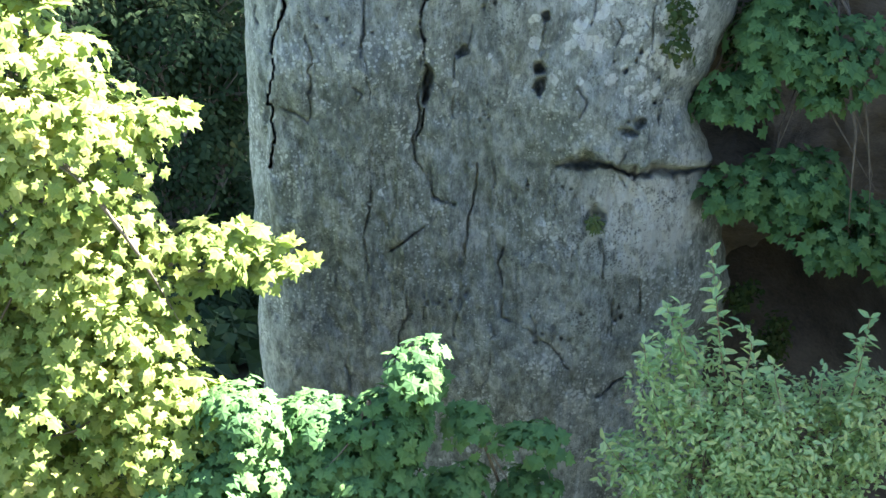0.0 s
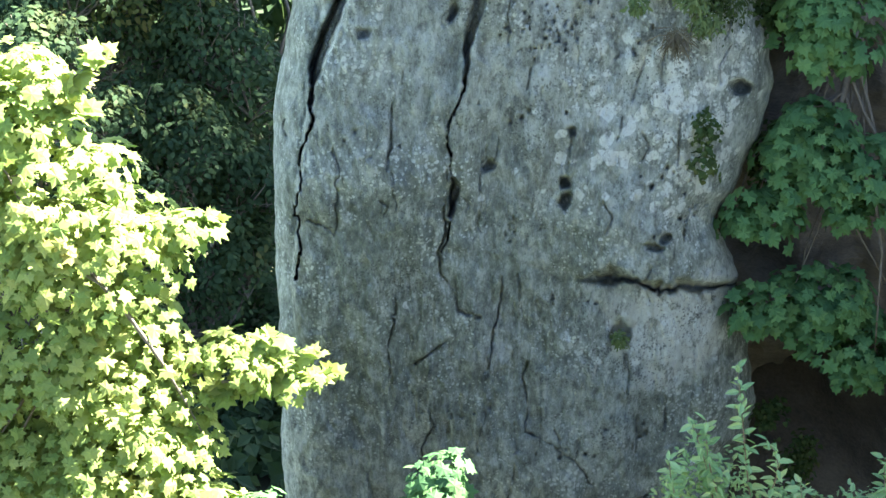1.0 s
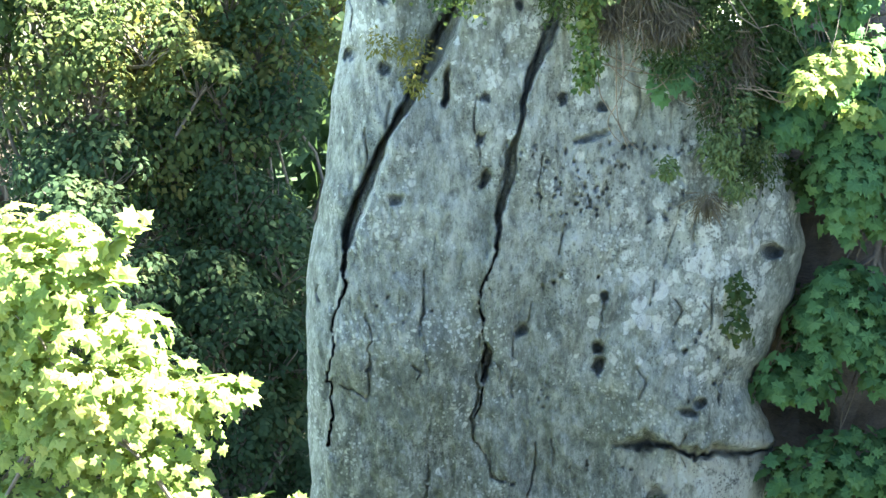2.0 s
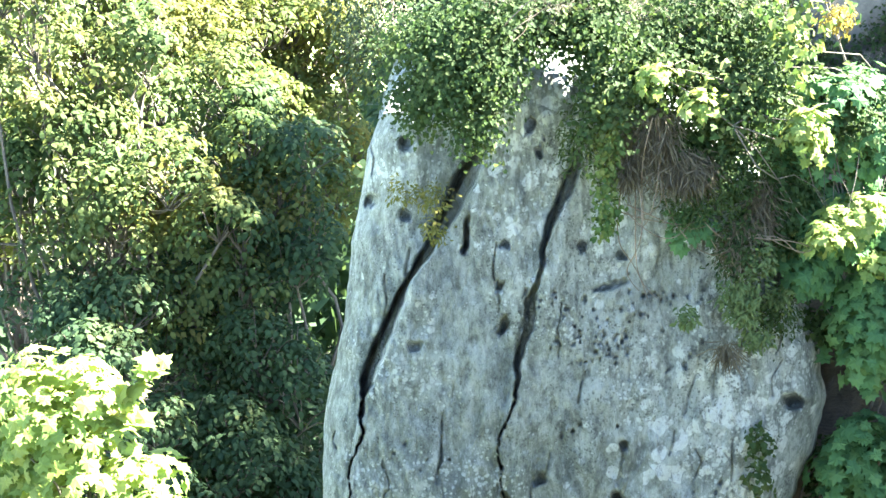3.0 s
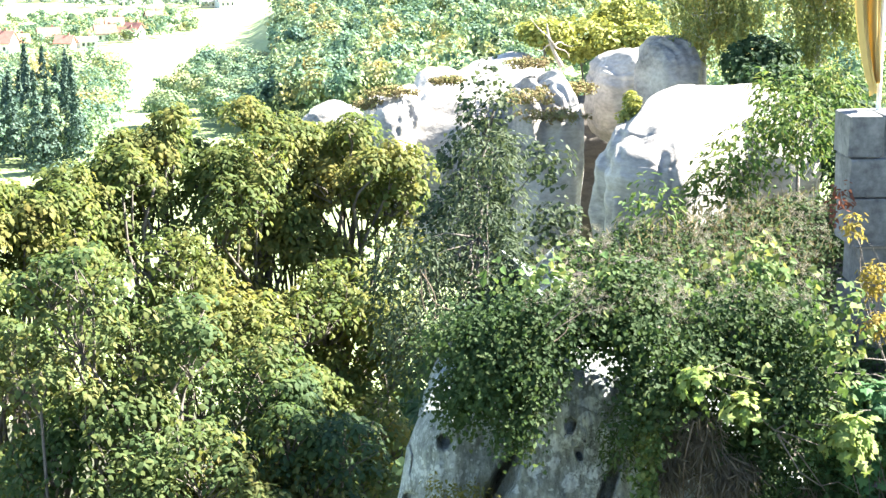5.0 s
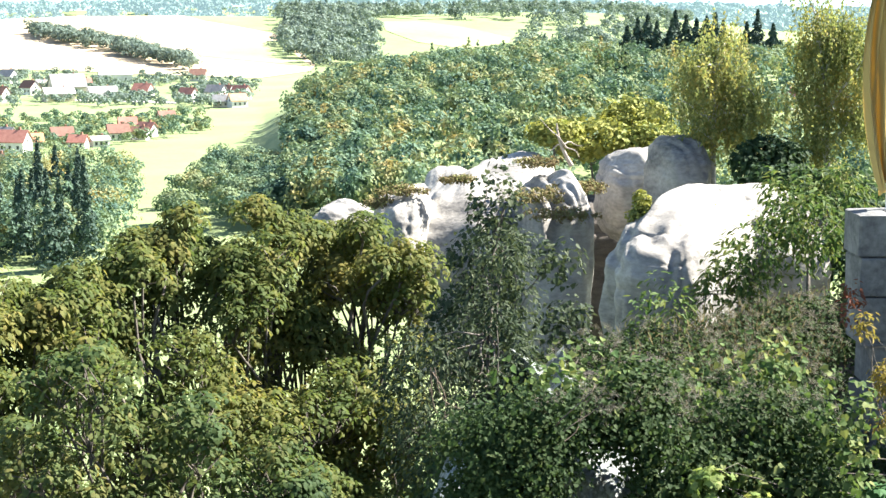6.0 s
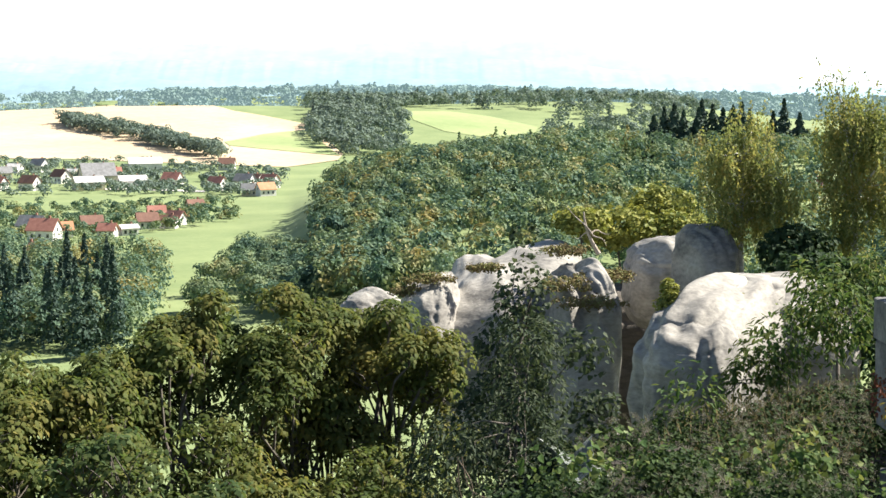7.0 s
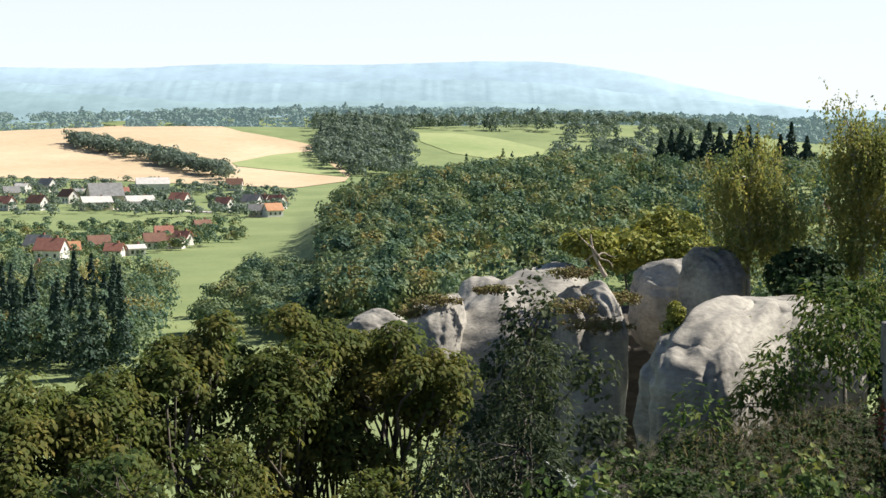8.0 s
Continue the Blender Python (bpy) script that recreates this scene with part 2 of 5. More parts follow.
PINE = foliage("pine needles", [(0.25, (0.13, 0.18, 0.05)), (0.7, (0.36, 0.35, 0.09))], 0.3, 0.3, 0.6)
HEATH = foliage("heather", [(0.3, (0.12, 0.085, 0.042)), (0.5, (0.21, 0.17, 0.08)), (0.7, (0.17, 0.19, 0.065))], 0.15, 0.9, 0.8)
WOODS_HAZE = foliage("woodland leaves with some haze painted in", [(0.28, (0.075, 0.135, 0.10)), (0.46, (0.125, 0.195, 0.125)), (0.60, (0.20, 0.25, 0.13)), (0.80, (0.36, 0.29, 0.115))], 0.28, 0.085, vary=0.06, detail=0.3)
SPRUCE = foliage("spruce needles", [(0.2, (0.032, 0.06, 0.05)), (0.8, (0.075, 0.115, 0.078))], 0.1, 0.1)
RIDGE_WOOD_HAZE = foliage("distant wood paled for haze", [(0.25, (0.13, 0.185, 0.16)), (0.75, (0.20, 0.25, 0.195))], 0.25, 0.06, vary=0.08)


def painted_haze_material(name, colour, glow):
    """A plain backdrop of far hills: air haze is put into its colour and glow."""
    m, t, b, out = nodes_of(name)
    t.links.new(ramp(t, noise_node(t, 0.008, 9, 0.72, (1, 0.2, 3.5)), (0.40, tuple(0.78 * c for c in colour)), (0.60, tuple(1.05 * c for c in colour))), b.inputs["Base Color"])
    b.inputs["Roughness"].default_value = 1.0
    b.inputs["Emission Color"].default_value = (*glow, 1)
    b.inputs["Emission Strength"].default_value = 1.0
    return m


# ---- mesh helpers ----
def finish(name, V, F, material, parent=None, label="", smooth=False):
    me = bpy.data.meshes.new(name)
    me.from_pydata(np.asarray(V, dtype=np.float32), [], F if isinstance(F, list) else np.asarray(F, dtype=np.int32))
    me.materials.append(material)
    if smooth:
        me.polygons.foreach_set("use_smooth", np.ones(len(me.polygons), dtype=bool))
    ob = new(name, me)
    if parent:
        ob.parent = parent
    if label:
        ob["label"] = label
    return ob


def join(parts):
    """Several (V, F) of one face size as one."""
    Vs, Fs, n = [], [], 0
    for V, F in parts:
        Vs.append(np.asarray(V, dtype=float).reshape(-1, 3))
        Fs.append(np.asarray(F, dtype=int) + n)
        n += len(Vs[-1])
    return np.concatenate(Vs), np.concatenate(Fs)


def tube(points, r0, r1, sides=6):
    """A tapered limb along points, as quads."""
    P = np.asarray(points, dtype=float)
    n = len(P)
    d = np.gradient(P, axis=0)
    d /= np.linalg.norm(d, axis=1)[:, None] + 1e-9
    ref = np.where(np.abs(d[:, 2:3]) > 0.9, np.array([[1.0, 0, 0]]), np.array([[0, 0, 1.0]]))
    a = np.cross(d, ref)
    a /= np.linalg.norm(a, axis=1)[:, None] + 1e-9
    b = np.cross(d, a)
    ang = np.arange(sides) * 2 * np.pi / sides
    r = np.linspace(r0, r1, n)[:, None, None]
    V = P[:, None, :] + r * (np.cos(ang)[None, :, None] * a[:, None, :] + np.sin(ang)[None, :, None] * b[:, None, :])
    i = np.arange(n - 1)[:, None] * sides
    j = np.arange(sides)[None, :]
    k = (j + 1) % sides
    F = np.stack([i + j, i + k, i + sides + k, i + sides + j], -1).reshape(-1, 4)
    return V.reshape(-1, 3), F


def bend(a, b, rng, wild=0.12, n=7, sag=0.0):
    """A wandering line from a to b."""
    a, b = np.asarray(a, float), np.asarray(b, float)
    s = np.linspace(0, 1, n)[:, None]
    L = np.linalg.norm(b - a)
    w = np.sin(np.pi * s) * rng.normal(0, wild * L * 0.5, 3) + np.sin(2 * np.pi * s) * rng.normal(0, wild * L * 0.25, 3)
    p = a + (b - a) * s + w
    p[:, 2] -= sag * L * (4 * s * (1 - s))[:, 0]
    return p


def fan(outline):
    """A leaf from its outline: triangles round its middle, cupped."""
    o = np.asarray(outline, dtype=float)
    V = np.zeros((len(o) + 1, 3))
    V[0] = (0, 0.4, 0.07)
    V[1:, :2] = o
    V[1:, 2] = -0.06 * np.abs(o[:, 0]) - 0.16 * np.maximum(o[:, 1] - 0.5, 0)
    n = len(o)
    F = np.array([(0, 1 + i, 1 + (i + 1) % n) for i in range(n)])
    return V, F


half = [(0.30, -0.09), (0.29, 0.15), (0.58, 0.32), (0.36, 0.48), (0.37, 0.71), (0.17, 0.70)]
LEAF_MAPLE = fan([(0.0, 0.12)] + half + [(0.0, 1.05)] + [(-x, y) for x, y in reversed(half)])
LEAF_BROAD = (np.array([(0, 0, 0), (0.27, 0.30, 0.05), (0.24, 0.70, 0.02), (0, 1.05, -0.12), (-0.24, 0.70, 0.02), (-0.27, 0.30, 0.05)], float),
              np.array([(0, 1, 5), (1, 2, 5), (2, 4, 5), (2, 3, 4)]))
LEAF_OVAL = (np.array([(0, 0, 0), (0.22, 0.35, 0.06), (0.16, 0.75, 0.03), (0, 1.05, -0.08), (-0.16, 0.75, 0.03), (-0.22, 0.35, 0.06)], float),
             np.array([(0, 1, 2), (0, 2, 3), (0, 3, 4), (0, 4, 5)]))
LEAF_HEART = (np.array([(0, 0.05, 0), (0.36, 0.0, 0.05), (0.42, 0.4, 0.04), (0, 1.0, -0.1), (-0.42, 0.4, 0.04), (-0.36, 0.0, 0.05)], float),
              np.array([(0, 1, 2), (0, 2, 3), (0, 3, 4), (0, 4, 5)]))
LEAF_CLUMP = (np.array([(-0.5, 0, 0), (0.05, -0.35, 0.12), (0.5, 0.08, -0.05), (0.0, 0.45, 0.1)], float), np.array([(0, 1, 2), (0, 2, 3)]))
LEAF_DIAMOND = (np.array([(0, 0, 0), (0.26, 0.45, 0.05), (0, 1.0, -0.08), (-0.26, 0.45, 0.05)], float), np.array([(0, 1, 2), (0, 2, 3)]))
BLADE = (np.array([(-0.013, 0, 0), (0.013, 0, 0), (0.009, 0.55, 0.06), (0, 1.0, 0.22)], float), np.array([(0, 1, 2), (0, 2, 3)]))


def leaves(template, C, size, rng, up=0.9, out=None, point=None, spread=0.6):
    """Many leaves of one template at the places C. up: how far their faces turn to the sky; out: a way each turns to; point: the way the tips point."""
    T, F = template
    C = np.asarray(C, dtype=float)
    n = len(C)
    N = rng.normal(0, spread, (n, 3)) + np.array([0, 0, up])
    if out is not None:
        N = N + out
    N /= np.linalg.norm(N, axis=1)[:, None] + 1e-9
    D = rng.normal(0, 1, (n, 3))
    if point is not None:
        D = 0.45 * D + point
    D -= (D * N).sum(1)[:, None] * N
    D /= np.linalg.norm(D, axis=1)[:, None] + 1e-9
    X = np.cross(D, N)
    s = (size * rng.uniform(0.65, 1.25, n))[:, None, None]
    V = C[:, None, :] + s * (T[None, :, 0:1] * X[:, None, :] + T[None, :, 1:2] * D[:, None, :] + T[None, :, 2:3] * N[:, None, :])
    Fa = F[None] + (np.arange(n) * len(T))[:, None, None]
    return V.reshape(-1, 3), Fa.reshape(-1, F.shape[1])


def rosettes(S, O, per, r, size, rng, leaf):
    """Leaves set in drooping rosettes round the twig tips S that face O."""
    n = len(S)
    up = 0.75 * np.array([0, 0, 1.0]) + 0.55 * O + rng.normal(0, 0.18, (n, 3))
    up /= np.linalg.norm(up, axis=1)[:, None]
    side = np.cross(up, rng.normal(0, 1, (n, 3)))
    side /= np.linalg.norm(side, axis=1)[:, None]
    fore = np.cross(up, side)
    a = (np.arange(per) * 2.4)[None] + rng.uniform(0, 6.28, (n, 1)) + rng.normal(0, 0.2, (n, per))
    rad = np.cos(a)[..., None] * side[:, None] + np.sin(a)[..., None] * fore[:, None]
    k = (np.arange(per) / per)[None, :, None]                       # inner leaves stand up, outer ones droop
    q = S[:, None] + r * rng.uniform(0.7, 1.3, (n, 1, 1)) * (rad * (0.15 + 0.85 * k) - up[:, None] * 0.55 * k * k) + rng.normal(0, 0.02, (n, per, 3))
    N = up[:, None] * (1.0 - 0.35 * k) + rad * (0.25 + 0.55 * k)
    D = rad - up[:, None] * (0.0 + 0.5 * k) + np.array([0, 0, -0.15])
    return leaves(leaf, q.reshape(-1, 3), size, rng, 0.1, 1.2 * N.reshape(-1, 3), 2.2 * D.reshape(-1, 3), 0.16)


def ellipsoid_points(rng, centre, radii, n, shell=0.55):
    d = rng.normal(0, 1, (n, 3))
    d /= np.linalg.norm(d, axis=1)[:, None]
    r = shell + (1 - shell) * rng.uniform(0, 1, n) ** 0.6
    return np.asarray(centre) + d * r[:, None] * np.asarray(radii), d


def fbm(x, y, z, octaves=4, seed=0.0):
    """Smooth noise of arrays, cheap: sums of turned sines with growing frequency."""
    total, amp, f = 0.0, 1.0, 1.0
    for o in range(octaves):
        k = o * 1.7 + seed
        total = total + amp * (np.sin(f * (1.13 * x + 0.71 * y + 0.37 * z) + 1.3 * k + 1.9 * np.sin(f * 0.53 * (z - x) + k))
                               * np.sin(f * (0.83 * z - 0.55 * y + 0.29 * x) + 2.1 * k + 1.7 * np.sin(f * 0.61 * (x + y) + 2 * k)))
        amp, f = amp * 0.52, f * 2.07
    return total


# ---- the ground: one sheet from the terrace under the camera to the horizon ----
def gz(x, y):
    """Height of the ground."""
    r = np.sqrt(x * x + y * y)
    near = np.hypot(np.maximum(y, 0), np.maximum(np.abs(x) - 8, 0))
    slope = np.interp(near, [0, 0.6, 4, 9, 14, 25, 60, 140, 260, 420, 900], [68.3, 68.3, 59.0, 57.5, 55.0, 48.0, 31.0, 15.0, 8.0, 5.0, 4.0])
    spur = 24.0 * np.exp(-((x - 16) / 16) ** 2 - ((y - 62) / 26) ** 2)
    ridge = np.interp(x * 720 / np.maximum(y, 300), [-90, -66, -47, -21, 20, 51, 160], [0, 2, 15, 25, 30, 33, 33]) * np.exp(-((y - 720) / 250) ** 2)
    field = 47.0 * np.exp(-((x + 330) / 620) ** 2 - ((y - 2050) / 420) ** 2)
    field2 = 30.0 * np.exp(-((x - 260) / 300) ** 2 - ((y - 2250) / 300) ** 2)
    back = (24.0 + 26.0 * np.exp(-((x + 200) / 700) ** 2)) * np.exp(-((y - 3000) / 330) ** 2)
    roll = np.clip((r - 600) / 1500, 0, 1) * 5.0 * np.sin(x / 260 + 0.7) * np.sin(y / 330)
    rise = np.clip((r - 2600) / 2300, 0, 1) * 40
    # a rise added out of view, behind and right of the ruined wall, shades the slope
    brow = np.clip((x - 0.27 * y - 2.8) / 3.0, 0, 1) * np.clip((y - 18) / 3, 0, 1) * np.clip((43 - y) / 6, 0, 1)
    slope = slope + np.maximum(68.5 - slope, 0) * brow * brow * (3 - 2 * brow)
    return slope + spur * (1 - brow) + ridge + field + field2 + back + roll + rise


def build_ground():
    rr = np.concatenate([[0.0], np.geomspace(0.5, 4950, 260)])
    aa = np.concatenate([np.linspace(-180, -28, 40), np.linspace(-27.5, 27.5, 261), np.linspace(28, 180, 40)[:-1]])
    A, R = np.meshgrid(np.radians(aa), rr)
    X, Y = R * np.sin(A), R * np.cos(A)
    Z = gz(X, Y) + np.clip(R / 60, 0.02, 0.5) * np.clip((400 - R) / 250, 0, 1) * fbm(X / 4, Y / 4, 0 * X, 3)
    n, m = X.shape
    i, j = np.arange(n - 1)[:, None] * m, np.arange(m)[None, :]
    k = (j + 1) % m
    F = np.stack([i + j, i + k, i + m + k, i + m + j], -1).reshape(-1, 4)
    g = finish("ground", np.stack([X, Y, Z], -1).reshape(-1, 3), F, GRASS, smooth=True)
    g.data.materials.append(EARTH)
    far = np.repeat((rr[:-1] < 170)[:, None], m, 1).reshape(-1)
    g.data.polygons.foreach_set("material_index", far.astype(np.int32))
    tagged(g, "green valley meadows and slopes below the rocks", "ground", kind="structure")


build_ground()


def patch(name, far, near, material, label, lift=0.6):
    """A field laid on the ground between its far edge and its near edge."""
    far, near = np.asarray(far, float), np.asarray(near, float)
    n, m = 60, 26
    u = np.linspace(0, 1, n)

    def along(e):
        s = np.linspace(0, 1, len(e))
        return np.stack([np.interp(u, s, e[:, 0]), np.interp(u, s, e[:, 1])], -1)
    a, b = along(far), along(near)
    v = np.linspace(0, 1, m)[:, None, None]
    XY = a[None] * (1 - v) + b[None] * v
    Z = gz(XY[..., 0], XY[..., 1]) + lift
    V = np.concatenate([XY, Z[..., None]], -1).reshape(-1, 3)
    i, j = np.arange(m - 1)[:, None] * n, np.arange(n - 1)[None, :]
    F = np.stack([i + j, i + j + 1, i + n + j + 1, i + n + j], -1).reshape(-1, 4)
    return tagged(finish(name, V, F, material, smooth=True), label, "field", kind="structure")


patch("stubble_field", [(-567.8, 1906.5), (-689.6, 2858.2), (-542.8, 2882.0), (-246.4, 1918.8), (-130.4, 1767.6), (-86.99, 1499.9)],
      [(-426.8, 1429.7), (-318.5, 1420.5), (-237.5, 1386.8), (-175.5, 1362.7), (-125.3, 1341.5), (-88.16, 1432.3)], STUBBLE, "pale harvested stubble field on a gentle hillside", 0.5)
patch("green_strip", [(-211.3, 1598.5), (-180.3, 1678.6), (-137.0, 1732.1)], [(-201.7, 1567.8), (-130.6, 1513.8), (-88.42, 1479.3)], FIELD_GREEN, "green strip of crop within the stubble field", 0.9)
patch("green_field", [(-34.07, 1970.8), (11.21, 1985.4), (65.49, 1933.0), (117.7, 1840.8)], [(-25.65, 1863.0), (9.95, 1761.1), (58.05, 1711.4), (110.8, 1782.3)], FIELD_GREEN, "light green field among the woods", 0.5)

patch("village_road", [(-245.5, 1093.1), (-201.8, 1087.1), (-153.4, 1058.4)], [(-241.5, 1075.1), (-198.5, 1069.2), (-150.9, 1040.9)], surface("pale gravel", (0.45, 0.43, 0.4), (0.65, 0.62, 0.58), 0.05, 1.0, 0.95, 0.02), "pale road through the village", 0.4)

# ---- far hills ----
def hill(name, y, profile, colour, glow, label, rough=6.0, depth=300):
    """A wooded hill range standing across the view at the distance y."""
    xs = np.linspace(profile[0][0], profile[-1][0], 420)
    top = np.interp(xs, [p[0] for p in profile], [p[1] for p in profile])
    k = np.ones(25) / 25
    top = np.convolve(np.pad(top, 12, mode="edge"), k, "valid")
    top = top + rough * (0.6 * fbm(xs / 110, 0 * xs, 0 * xs + 2.0, 4, y) + 0.25 * fbm(xs / 12, 0 * xs, 0 * xs + 2.0, 3, y))
    rows = []
    for s, h in ((0.0, 0.0), (0.2, 0.25), (0.4, 0.5), (0.6, 0.72), (0.8, 0.9), (1.0, 1.0)):
        yy = y - depth * (1 - s)
        rows.append(np.stack([xs, yy + 0 * xs, -20 + (top + 20) * h + (1 - s) * s * 7 * fbm(xs / 170 + 0.004 * yy, 0 * xs, 0 * xs + s * 5, 2, y)], -1))
    V = np.stack(rows)
    m, n = V.shape[:2]
    i, j = np.arange(m - 1)[:, None] * n, np.arange(n - 1)[None, :]
    F = np.stack([i + j, i + j + 1, i + n + j + 1, i + n + j], -1).reshape(-1, 4)
    mat = painted_haze_material(name.replace("_", " "), colour, glow)
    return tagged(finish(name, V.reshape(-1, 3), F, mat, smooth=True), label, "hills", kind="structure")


def crest(points, y):
    return [(p[0], p[2]) for p in points]


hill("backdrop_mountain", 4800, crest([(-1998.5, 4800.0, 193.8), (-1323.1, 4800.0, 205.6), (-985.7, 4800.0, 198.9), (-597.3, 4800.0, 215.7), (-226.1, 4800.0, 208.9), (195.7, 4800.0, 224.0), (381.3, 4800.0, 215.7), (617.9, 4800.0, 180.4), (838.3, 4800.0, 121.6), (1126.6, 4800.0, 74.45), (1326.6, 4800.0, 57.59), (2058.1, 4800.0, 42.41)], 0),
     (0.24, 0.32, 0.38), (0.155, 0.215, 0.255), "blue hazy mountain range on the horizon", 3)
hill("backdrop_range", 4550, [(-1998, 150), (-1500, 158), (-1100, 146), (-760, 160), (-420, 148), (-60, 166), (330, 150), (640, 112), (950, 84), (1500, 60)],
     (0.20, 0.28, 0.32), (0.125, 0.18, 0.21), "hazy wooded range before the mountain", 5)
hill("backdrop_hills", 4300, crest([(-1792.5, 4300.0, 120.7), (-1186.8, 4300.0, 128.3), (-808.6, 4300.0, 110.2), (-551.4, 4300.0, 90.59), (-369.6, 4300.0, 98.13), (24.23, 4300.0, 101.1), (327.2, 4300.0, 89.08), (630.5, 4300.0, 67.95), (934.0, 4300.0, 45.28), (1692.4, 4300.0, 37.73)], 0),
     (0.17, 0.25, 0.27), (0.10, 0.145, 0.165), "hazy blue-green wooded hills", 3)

FAR_WOOD_HAZE = painted_haze_material("far wood with painted haze", (0.14, 0.2, 0.17), (0.055, 0.08, 0.085))

# ---- woods ----
def wood_mesh(name, spots, rng, material, label, clumps=130, size=1.5, conifers=0.0, category="woods"):
    """Many tree crowns standing together: each a lumpy crown of leaf clumps over a short trunk."""
    Vs, Cs, Os, Ss = [], [], [], []
    for (x, y, h, w) in spots:
        g = float(gz(x, y))
        n = clumps
        if rng.uniform() < conifers:
            t = rng.uniform(0, 1, n) ** 0.7
            a = rng.uniform(0, 6.283, n)
            rad = w * 0.5 * t * (0.75 + 0.25 * np.sin(t * 34)) * rng.uniform(0.6, 1.05, n)
            c = np.stack([x + rad * np.cos(a), y + rad * np.sin(a), g + h * 1.15 * (1 - 0.93 * t)], -1)
            o = np.stack([np.cos(a), np.sin(a), 0 * a], -1) * 0.6
        else:
            lobes = [(rng.normal(0, 0.22 * w, 2), rng.uniform(0.28, 0.80) * h, rng.uniform(0.16, 0.26) * w) for _ in range(6)] + [((0, 0), 0.58 * h, 0.42 * w)] * 4
            pick = rng.integers(0, len(lobes), n)
            d = rng.normal(0, 1, (n, 3))
            d /= np.linalg.norm(d, axis=1)[:, None]
            d[:, 2] = np.abs(d[:, 2]) * np.where(rng.uniform(size=n) < 0.8, 1, -1)
            lc = np.array([(x + q[0][0], y + q[0][1], g + q[1]) for q in lobes])[pick]
            lr = np.array([q[2] for q in lobes])[pick]
            c = lc + d * (lr * rng.uniform(0.85, 1.08, n))[:, None] * np.array([1, 1, min(1.4, 0.75 * h / w)])
            o = d * 2.2
        Cs.append(c), Os.append(o)
    C, O = np.concatenate(Cs), np.concatenate(Os)
    V, F = leaves(LEAF_CLUMP, C, size, rng, 0.35, O, None, 0.30)
    return tagged(finish(name, V, F, material), label, category, kind="stuff")


def scatter_on(corners_far, corners_near, n, rng, h=(11, 17), w=(8, 12)):
    f, m = np.asarray(corners_far, float), np.asarray(corners_near, float)
    u, v = rng.uniform(0, 1, n), rng.uniform(0, 1, n)
    s = np.linspace(0, 1, len(f))
    s2 = np.linspace(0, 1, len(m))
    a = np.stack([np.interp(u, s, f[:, 0]), np.interp(u, s, f[:, 1])], -1)
    b = np.stack([np.interp(u, s2, m[:, 0]), np.interp(u, s2, m[:, 1])], -1)
    p = a * (1 - v[:, None]) + b * v[:, None]
    return [(q[0], q[1], rng.uniform(*h), rng.uniform(*w)) for q in p]


rng = np.random.default_rng(11)
wood_mesh("forest", scatter_on([(-60, 860), (60, 900), (200, 930), (420, 900)], [(-36.24, 453.8), (-22.28, 433.7), (40, 380), (100, 330), (190, 330)], 1900, rng, (11, 17), (10, 14)), rng, WOODS_HAZE,
          "mixed autumn-tinged forest covering the ridge", 125, 1.6, 0.06)
wood_mesh("forest_edge", scatter_on([(-72.17, 607.9), (-43.24, 542.7)], [(-72.89, 465.7), (-35.07, 439.0)], 55, rng, (10, 15), (9, 13)), rng, WOODS_HAZE, "rounded broadleaf trees at the meadow's edge", 420, 1.1)
wood_mesh("valley_trees", scatter_on([(-200, 640), (-135.0, 600), (-97, 560)], [(-135, 400), (-100, 395), (-74, 390)], 230, rng, (11, 17), (9, 13)), rng, WOODS_HAZE, "broadleaf trees on the valley side", 220, 1.1)
wood_mesh("valley_spruces", scatter_on([(-170, 560), (-125, 520), (-98, 480)], [(-118, 370), (-95, 370), (-76, 380)], 30, rng, (15, 21), (9, 12)), rng, SPRUCE, "dark pointed spruces on the valley side", 750, 1.1, 1.0)
wood_mesh("field_copse", scatter_on([(-416.1, 1788.9), (-307.3, 1660.1), (-200.3, 1475.2)], [(-397.4, 1720.9), (-295.2, 1594.1), (-192.1, 1413.9)], 120, rng, (13, 18), (15, 21)), rng, RIDGE_WOOD_HAZE, "dark strip of trees across the stubble field", 150, 2.8)
wood_mesh("backdrop_woods", scatter_on([(-1000, 3050), (-300, 3100), (300, 3100), (1000, 3000)], [(-900, 2350), (-300, 2480), (-60, 2420), (100, 2480), (330, 2550), (700, 2500)], 1100, rng, (16, 24), (30, 50)), rng, FAR_WOOD_HAZE, "hazy woods beyond the fields", 48, 7.0, 0.15)
wood_mesh("hill_woods", [q for q in scatter_on([(-180, 2250), (0, 2380), (420, 2380)], [(-120, 1560), (-30, 1420), (230, 1400)], 760, rng, (14, 22), (16, 24)) if not (-0.02 < q[0] / q[1] < 0.07 and 1430 < q[1] < 2010)], rng, RIDGE_WOOD_HAZE, "woods on the slope between the fields", 110, 3.2, 0.15)
patch("far_field", [(450, 3350), (700, 3400), (1000, 3400)], [(420, 2900), (700, 2950), (950, 2950)], FIELD_GREEN, "pale green field in the far plain", 0.6)
wood_mesh("village_trees", scatter_on([(-404.6, 1388.1), (-260.1, 1376.6), (-118.0, 1262.3)], [(-293.0, 1003.2), (-189.7, 1002.3), (-99.96, 993.1)], 300, rng, (5, 9), (7, 12)), rng, RIDGE_WOOD_HAZE, "garden trees between the village houses", 70, 1.9)
